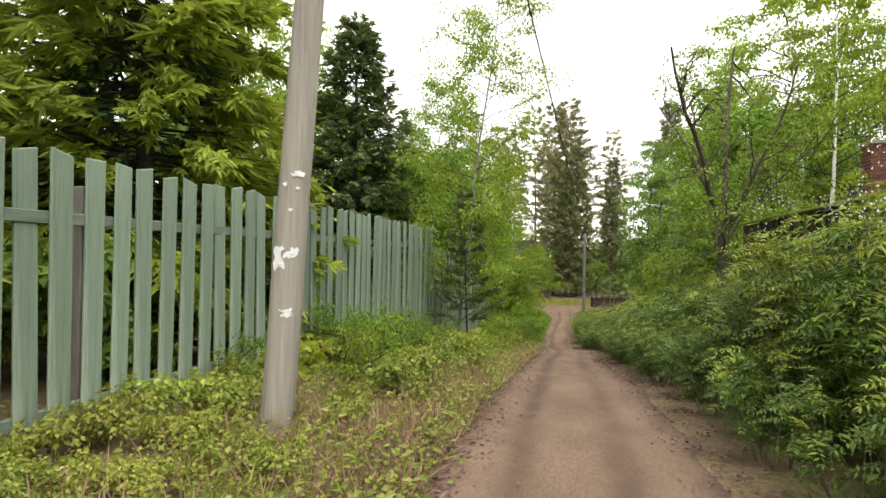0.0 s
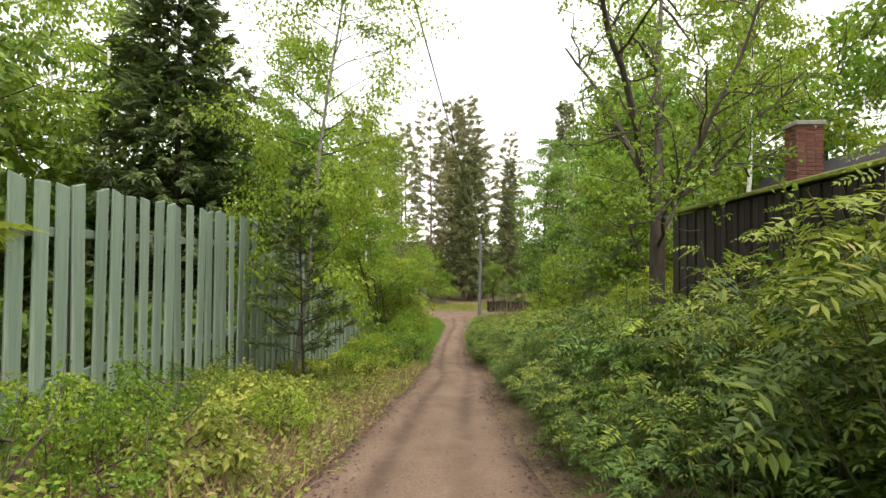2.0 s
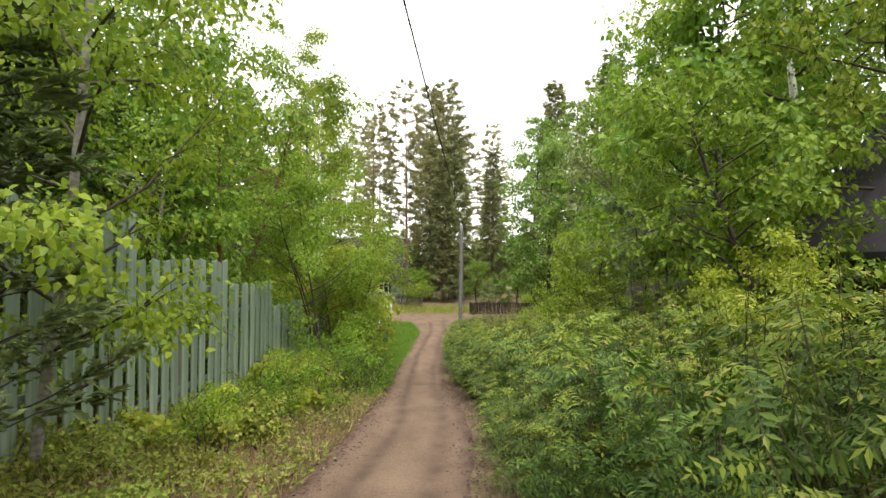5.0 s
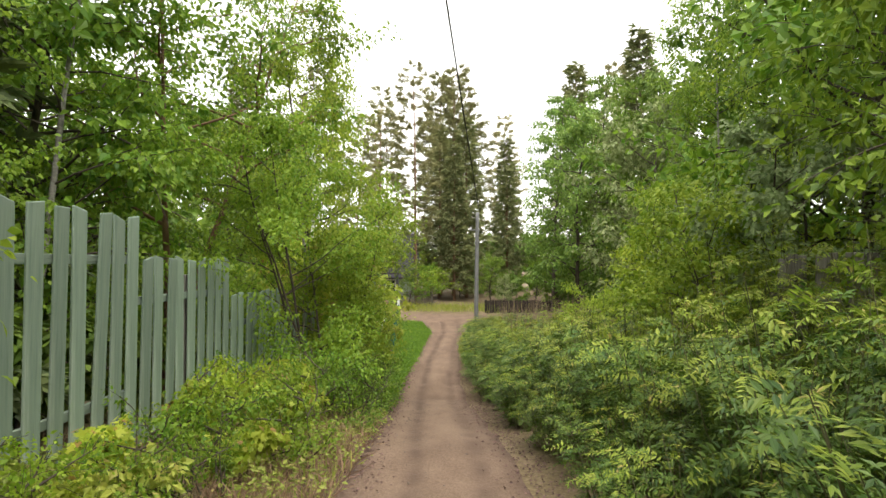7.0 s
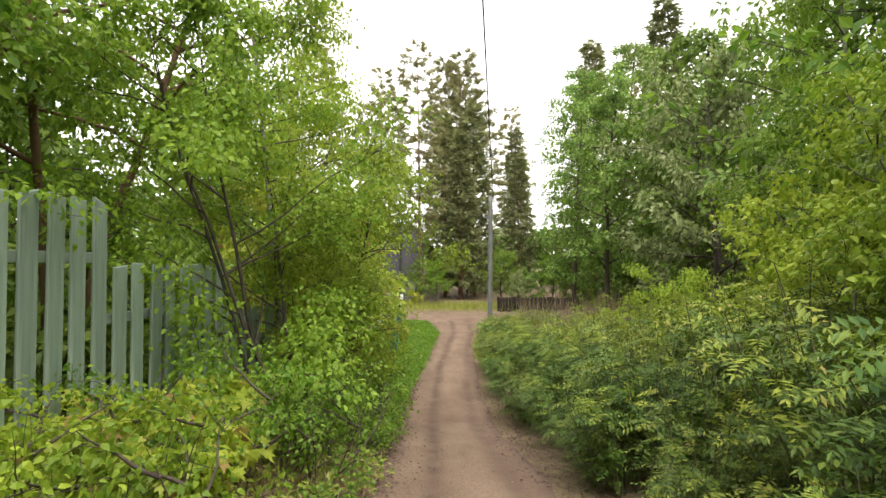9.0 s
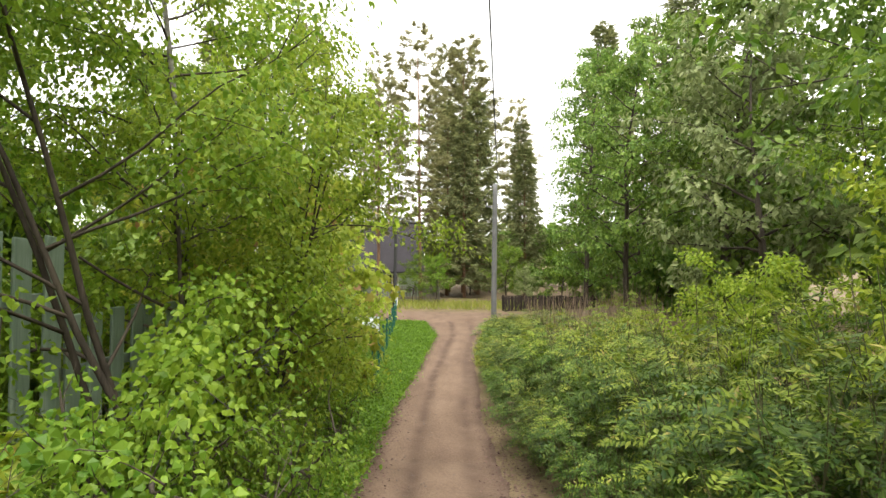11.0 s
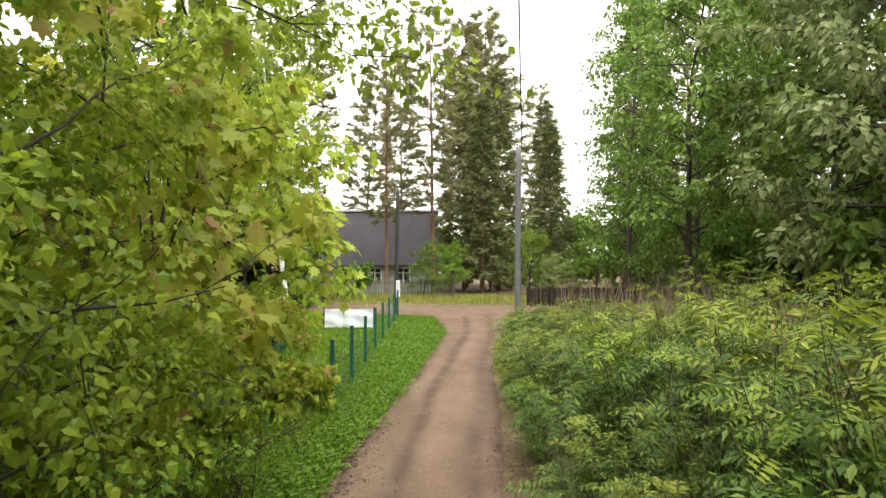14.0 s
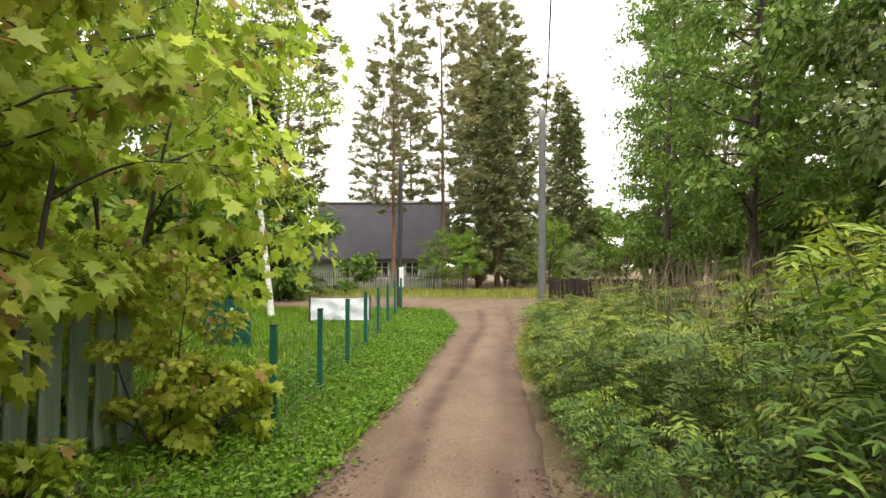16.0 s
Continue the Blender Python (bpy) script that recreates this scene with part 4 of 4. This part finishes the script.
T_DEEP = broadleaf("deciduous_tree", "tall dark green deciduous tree", 306, 13.0, 3.0, 0.15, 7500, 0.235, L_DEEP, M_BARK, 0.15, 1, 36, False, 0.35, 0.55)
T_THIN = broadleaf("birch_tree", "tall thin birch with sparse hanging foliage", 307, 13.0, 2.2, 0.10, 8500, 0.125, L_BIRCH, M_BIRCH, 0.3, 1, 30, False, 0.6, 0.45, wobble=0.02)
T_APPLE = gnarled_tree()
T_FORK = broadleaf("deciduous_tree", "twin-stemmed tree with bare reddish-brown lower trunks", 321, 9.5, 2.2, 0.11, 6500, 0.12, L_GREEN, M_PINEBARK, 0.42, 2, 26, False, 0.3, 0.45, wobble=0.04)
T_ROWAN = broadleaf("rowan_tree", "bright yellow-green young tree rising from the shrubs", 331, 4.6, 1.35, 0.035, 9000, 0.085, L_BRIGHT, M_BARK, 0.1, 3, 34, False, 0.15, 0.3, oval=True)
T_HANG = broadleaf("birch_tree", "tall birch with soft hanging dark green foliage", 332, 17.0, 2.0, 0.13, 13000, 0.15, L_DEEP, M_BARK, 0.08, 1, 50, False, 0.8, 0.5, wobble=0.02)
T_FAR = broadleaf("woodland_tree", "leafy undergrowth tree at the edge of the wood", 320, 5.0, 2.0, 0.07, 1250, 0.46, L_DEEP, M_BARK, 0.05, 2, 8, False, 0.3, 0.55, group="woodland edge")
T_SPRUCE = conifer("spruce_tree", "dark green spruce with drooping boughs", 310, 9.6, 2.9, 0.13, L_SPRUCE, M_DARKBARK, 0.06, 30, 8, 20, 0.42, 0.35, L_SOFTPINE)
T_GOLD = conifer("spruce_tree", "broad spruce with yellow-green new shoots, painted as lit, behind the fence", 311, 10.0, 2.8, 0.16, L_SPRUCE, M_DARKBARK, 0.08, 32, 10, 30, 0.38, 0.5, L_LITTIPS)
T_TALLSP = conifer("spruce_tree", "very tall dark spruce at the wood's edge", 312, 20.0, 3.0, 0.2, L_FARSPRUCE, M_PINEBARK, 0.08, 36, 7, 18, 0.75, 0.35, None, False, 0.12, fan=3)
T_PINE = conifer("pine_tree", "tall pine with bare reddish trunk and brownish-green crown", 313, 23.0, 2.9, 0.2, L_PINE, M_PINEBARK, 0.22, 28, 8, 32, 0.46, 0.2, None, True, 0.15, fan=3)
T_PINE2 = conifer("pine_tree", "tall slim pine with open crown", 314, 21.0, 2.3, 0.16, L_PINE, M_PINEBARK, 0.28, 25, 7, 28, 0.42, 0.25, None, True, 0.22, fan=3)
T_SAP = conifer("pine_sapling", "thin young pine on the verge before the fence", 315, 3.9, 0.9, 0.028, L_SOFTPINE, M_DARKBARK, 0.22, 12, 6, 22, 0.15, 0.0, None, False, 0.1)

for proto, x, y, s in [
        (T_GOLD, -6.1, 6.4, 1.0), (T_GOLD, -6.9, 1.6, 1.05), (T_SPRUCE, -7.7, 17.6, 1.15), (T_BIRCH, -3.0, 13.4, 1.0), (T_SAP, -2.55, 12.6, 1.0),
        (T_MASS, -2.75, 22.7, 1.05), (T_MASS, -3.05, 25.2, 0.92), (T_BIRCH, -3.5, 24.6, 1.0), (T_BIRCH, -5.4, 19.0, 1.0), (T_FORK, -5.6, 22.4, 1.0), (T_WIDE, -9.0, 25.0, 0.85), (T_SPRUCE, -9.2, 21.0, 0.8),
        (T_MAPLE, -3.55, 28.3, 1.08), (T_MAPLE, -3.6, 26.8, 1.08), (T_MAPLE, -4.4, 30.0, 1.1), (T_MAPLE, -3.3, 29.5, 0.4), (T_ROWAN, 3.3, 19.9, 0.78), (T_ROWAN, 3.5, 23.2, 0.85), (T_ROWAN, 4.3, 21.4, 0.98), (T_ROWAN, 3.2, 25.8, 0.62), (T_ROWAN, 3.9, 16.2, 0.6), (T_MAPLE, -5.0, 29.2, 0.9), (T_THIN, -5.6, 30.6, 0.95), (T_WIDE, 4.9, 17.0, 0.5), (T_GREY, 4.6, 20.5, 0.5),
        (T_APPLE, 2.48, 10.5, 1.0), (T_THIN, 7.6, 20.0, 1.2), (T_BIRCH, 5.6, 19.5, 1.0), (T_HANG, 9.2, 24.0, 0.9), (T_THIN, -12.2, 19.5, 1.0), (T_WIDE, -10.5, 13.5, 1.0), (T_WIDE, -7.0, 21.0, 0.75), (T_THIN, -10.0, 17.5, 1.05), (T_FAR, -9.5, 45.5, 0.8), (T_FAR, -12.5, 49.5, 1.0), (T_FAR, -8.3, 52.0, 0.5), (T_FAR, -15.5, 50.5, 1.2), (T_FAR, -11.0, 43.0, 0.9), (T_FAR, -14.0, 45.0, 1.2), (T_FAR, -10.0, 36.0, 0.9), (T_FAR, -9.5, 32.0, 0.9), (T_FAR, -15.0, 35.0, 1.1), (T_FAR, 6.4, 52.0, 0.7), (T_FAR, 8.5, 50.0, 0.9), (T_FAR, 3.4, 55.0, 0.6), (T_FAR, 10.5, 47.0, 1.0), (T_FAR, 6.2, 49.5, 0.6), (T_FAR, 1.0, 70.0, 0.9), (T_FAR, -1.0, 74.0, 1.0), (T_FAR, 7.2, 33.5, 0.6), (T_FAR, 8.2, 29.0, 0.8), (T_FAR, 6.6, 40.0, 0.6), (T_GREY, 7.2, 33.0, 1.15), (T_HANG, 5.2, 46.5, 1.0), (T_HANG, 6.9, 43.5, 1.0), (T_HANG, 6.2, 51.5, 0.9), (T_DEEP, 7.4, 36.5, 0.95),
        (T_DEEP, 9.0, 31.5, 1.0), (T_WIDE, 7.4, 26.0, 0.95), (T_WIDE, 6.2, 21.0, 0.8), (T_THIN, 6.6, 17.5, 0.9), (T_BIRCH, 5.4, 24.5, 1.0),
        (T_WIDE, 9.8, 21.5, 1.05), (T_THIN, 9.5, 12.5, 0.95), (T_DEEP, 5.4, 39.6, 0.8), (T_WIDE, 9.6, 40.5, 1.1), (T_THIN, 8.0, 6.0, 0.9),
        (T_PINE, -3.0, 70.5, 1.05), (T_PINE, -0.4, 71.0, 1.05), (T_PINE2, -1.6, 69.0, 1.08), (T_PINE2, 5.5, 94.0, 1.2), (T_PINE2, -7.4, 57.0, 0.85),
        (T_PINE2, -4.4, 57.5, 0.95), (T_TALLSP, -1.3, 62.0, 0.72), (T_TALLSP, -2.9, 65.0, 0.85), (T_TALLSP, -0.2, 66.5, 0.9), (T_PINE2, -9.0, 72.0, 1.0), (T_PINE, -13.0, 74.0, 0.9),
        (T_TALLSP, 3.3, 60.0, 0.6), (T_TALLSP, 4.4, 76.0, 0.9), (T_TALLSP, 9.0, 58.0, 1.0), (T_THIN, -7.1, 39.9, 0.95), (T_THIN, -12.4, 43.5, 1.0),
        (T_DEEP, -11.5, 38.0, 0.9), (T_SPRUCE, -12.0, 47.0, 1.2), (T_PINE, -11.2, 50.0, 0.75), (T_WIDE, -13.5, 30.0, 0.95), (T_DEEP, -10.5, 24.0, 0.9),
        (T_WIDE, -10.8, 15.5, 0.85), (T_THIN, -11.5, 9.5, 0.9), (T_WIDE, -13.0, 20.5, 1.0), (T_DEEP, -12.5, 4.0, 0.9),
        (T_WIDE, 1.8, 57.0, 0.4), (T_WIDE, -3.0, 53.2, 0.32), (T_WIDE, -4.6, 53.6, 0.33), (T_GREY, 2.6, 51.5, 0.3), (T_WIDE, 4.6, 51.0, 0.35),
        (T_WIDE, -0.9, 66.0, 0.45), (T_TALLSP, 12.5, 52.0, 1.0), (T_PINE, 15.0, 66.0, 1.0), (T_DEEP, 12.8, 45.0, 1.0), (T_DEEP, 13.5, 30.0, 1.0),
        (T_WIDE, 13.5, 16.0, 1.0), (T_DEEP, -17.0, 60.0, 1.1), (T_TALLSP, -17.0, 52.0, 0.9), (T_DEEP, -16.0, 42.0, 1.0), (T_SPRUCE, -5.5, -4.0, 1.0),
        (T_WIDE, 5.0, -5.0, 0.8), (T_DEEP, 10.0, -2.0, 1.0), (T_WIDE, -9.0, -9.0, 1.0), (T_DEEP, 3.0, -14.0, 1.0)]:
    plant(proto, x, y, s)
# row of undergrowth added behind the pickets to make their gaps dark
for k, y in enumerate(np.arange(-1.5, 26, 1.15)):
    plant(T_FAR, -5.0 + R.uniform(-0.25, 0.15), y, R.uniform(0.32, 0.4))
for k in range(64):
    side = 1 if k % 2 else -1
    y = 2 + (k // 2) * 2.1 + R.uniform(-0.8, 0.8)
    x = side * (R.uniform(11.5, 15) if y < 50 else R.uniform(8, 20))
    if side < 0 and 50 < y < 70:
        x -= 10
    plant(T_FAR, x, y, R.uniform(0.8, 1.5))
for k in range(16):
    plant(T_FAR, -24 + k * 3.2 + R.uniform(-1, 1), R.uniform(72, 84), R.uniform(1.0, 1.7))

# ---- grass, weeds, litter ----
def scatter(n, x_of, y0, y1, power=1.0):
    ys = y0 + (y1 - y0) * R.uniform(0, 1, n) ** power
    return [(x, y) for y, x in ((y, x_of(y)) for y in ys) if x is not None]


def blades(name, label, spots, lo, hi, mat, lean=0.45, wide=0.07):
    p = np.array([(x, y, height_at(x, y) - 0.01) for x, y in spots])
    d = np.array([0, 0, 1.0]) + R.normal(0, lean, p.shape)
    L = R.uniform(lo, hi, len(p))
    v, f = kites(p, d, sphere_ways(len(p), R), L, np.maximum(L * wide, 0.006), 0.2)
    return tagged(new(name, np_mesh(name, v, f, [mat])), label, "grass", kind="stuff")


def left_of(y):
    e = road_mid(y) - road_half(y)
    return e + 0.1 - abs(R.normal(0, 1.3))


def plot(y):
    e = road_mid(y) - road_half(y)
    return e + 0.03 - R.uniform(0, 1) ** 1.15 * 8.5


def weeds(name, label, spots, size, mat, rise):
    c = np.repeat(np.array([(x, y, height_at(x, y)) for x, y in spots]), 12, 0)
    off = R.normal(0, 1, c.shape) * np.array([0.09, 0.09, 0])
    off[:, 2] = R.uniform(0.02, rise, len(c))
    d = np.stack([R.normal(0, 1, len(c)), R.normal(0, 1, len(c)), R.uniform(-0.2, 0.5, len(c))], 1)
    nrm = unit(R.normal(0, 0.4, c.shape) + np.array([0, 0, 1.0]))
    s = size * R.uniform(0.6, 1.3, len(c))
    v, f = kites(c + off, d, nrm, s, s * 0.6)
    return tagged(new(name, np_mesh(name, v, f, [mat])), label, "weeds", kind="stuff")


blades("dry_grass", "tangled straw-coloured dead grass on the verge", scatter(24000, left_of, 0.2, 21), 0.12, 0.38, M_STRAW, 1.0, 0.03)
blades("verge_grass", "green grass tufts on the verge", scatter(6000, left_of, 0.2, 27), 0.08, 0.3, L_VERGE, 0.5, 0.05)
blades("lawn_grass", "short bright green grass beside the track", scatter(70000, plot, 23, 42.4), 0.07, 0.19, L_GRASS, 0.7, 0.2)
weeds("verge_weeds", "low broad-leaved weeds on the verge", scatter(1300, left_of, 0.5, 22), 0.06, L_VERGE, 0.22)
weeds("lawn_weeds", "low clover and ground elder beside the track", scatter(3600, lambda y: road_mid(y) - road_half(y) - R.uniform(0, 1) ** 1.3 * 1.6, 23, 42), 0.05, L_GRASS, 0.13)
far_grass = [(R.uniform(-30, 14), R.uniform(47.8, 54.5)) for _ in range(16000)]
blades("far_grass", "rough grass past the cross road", far_grass, 0.15, 0.5, L_VERGE, 0.4, 0.08)
right_grass = [(road_mid(y) + road_half(y) - 0.05 + abs(R.normal(0, 1.1)), y) for y in R.uniform(33, 42.3, 9000)]
blades("bank_grass", "pale tall grass on the bank near the junction", right_grass, 0.12, 0.42, L_VERGE, 0.3, 0.04)
stalks = [(R.uniform(1.6, 6.0), y) for y in R.uniform(32, 41, 600)]
blades("dry_stalks", "bare dry brown stalks standing in the shrubs", stalks, 0.8, 1.6, M_DRYSTALK, 0.15, 0.018)
litter = []
for y in R.uniform(0.3, 30, 20000):
    s = -1 if R.uniform() < 0.72 else 1
    litter.append((road_mid(y) + s * (road_half(y) + R.normal(0.08, 0.2)), y))
lp = np.array([(x, y, height_at(x, y) + 0.02) for x, y in litter])
lv, lf = kites(lp, R.normal(0, 1, lp.shape) * np.array([1, 1, 0.15]), unit(R.normal(0, 0.3, lp.shape) + np.array([0, 0, 1.0])), R.uniform(0.02, 0.055, len(lp)), R.uniform(0.012, 0.035, len(lp)))
tagged(new("leaf_litter", np_mesh("leaf_litter", lv, lf, [M_LITTER])), "purplish brown fallen leaves along the track edge", "leaf litter", kind="stuff")

# small stones pressed into the track
spots = [(road_mid(y) + R.normal(-0.35, 0.4) * road_half(y), y) for y in R.uniform(0.5, 36, 800)]
sp = np.array([(x, y, height_at(x, y) + 0.012) for x, y in spots])
ss = R.uniform(0.006, 0.02, (len(sp), 1)) * np.array([1, 1, 0.6])
corners = np.array([(1, 0, 0), (0, 1, 0), (-1, 0, 0), (0, -1, 0), (0, 0, 1), (0, 0, -1)], float)
sv = (sp[:, None] + corners[None] * ss[:, None] * R.uniform(0.7, 1.3, (len(sp), 6, 1))).reshape(-1, 3)
sf = (np.arange(len(sp))[:, None, None] * 6 + np.array([(0, 1, 4), (1, 2, 4), (2, 3, 4), (3, 0, 4), (1, 0, 5), (2, 1, 5), (3, 2, 5), (0, 3, 5)])[None]).reshape(-1, 3)
tagged(new("pebbles", np_mesh("pebbles", sv, sf, [M_STONE])), "small pale stones pressed into the track", "stones", kind="stuff")
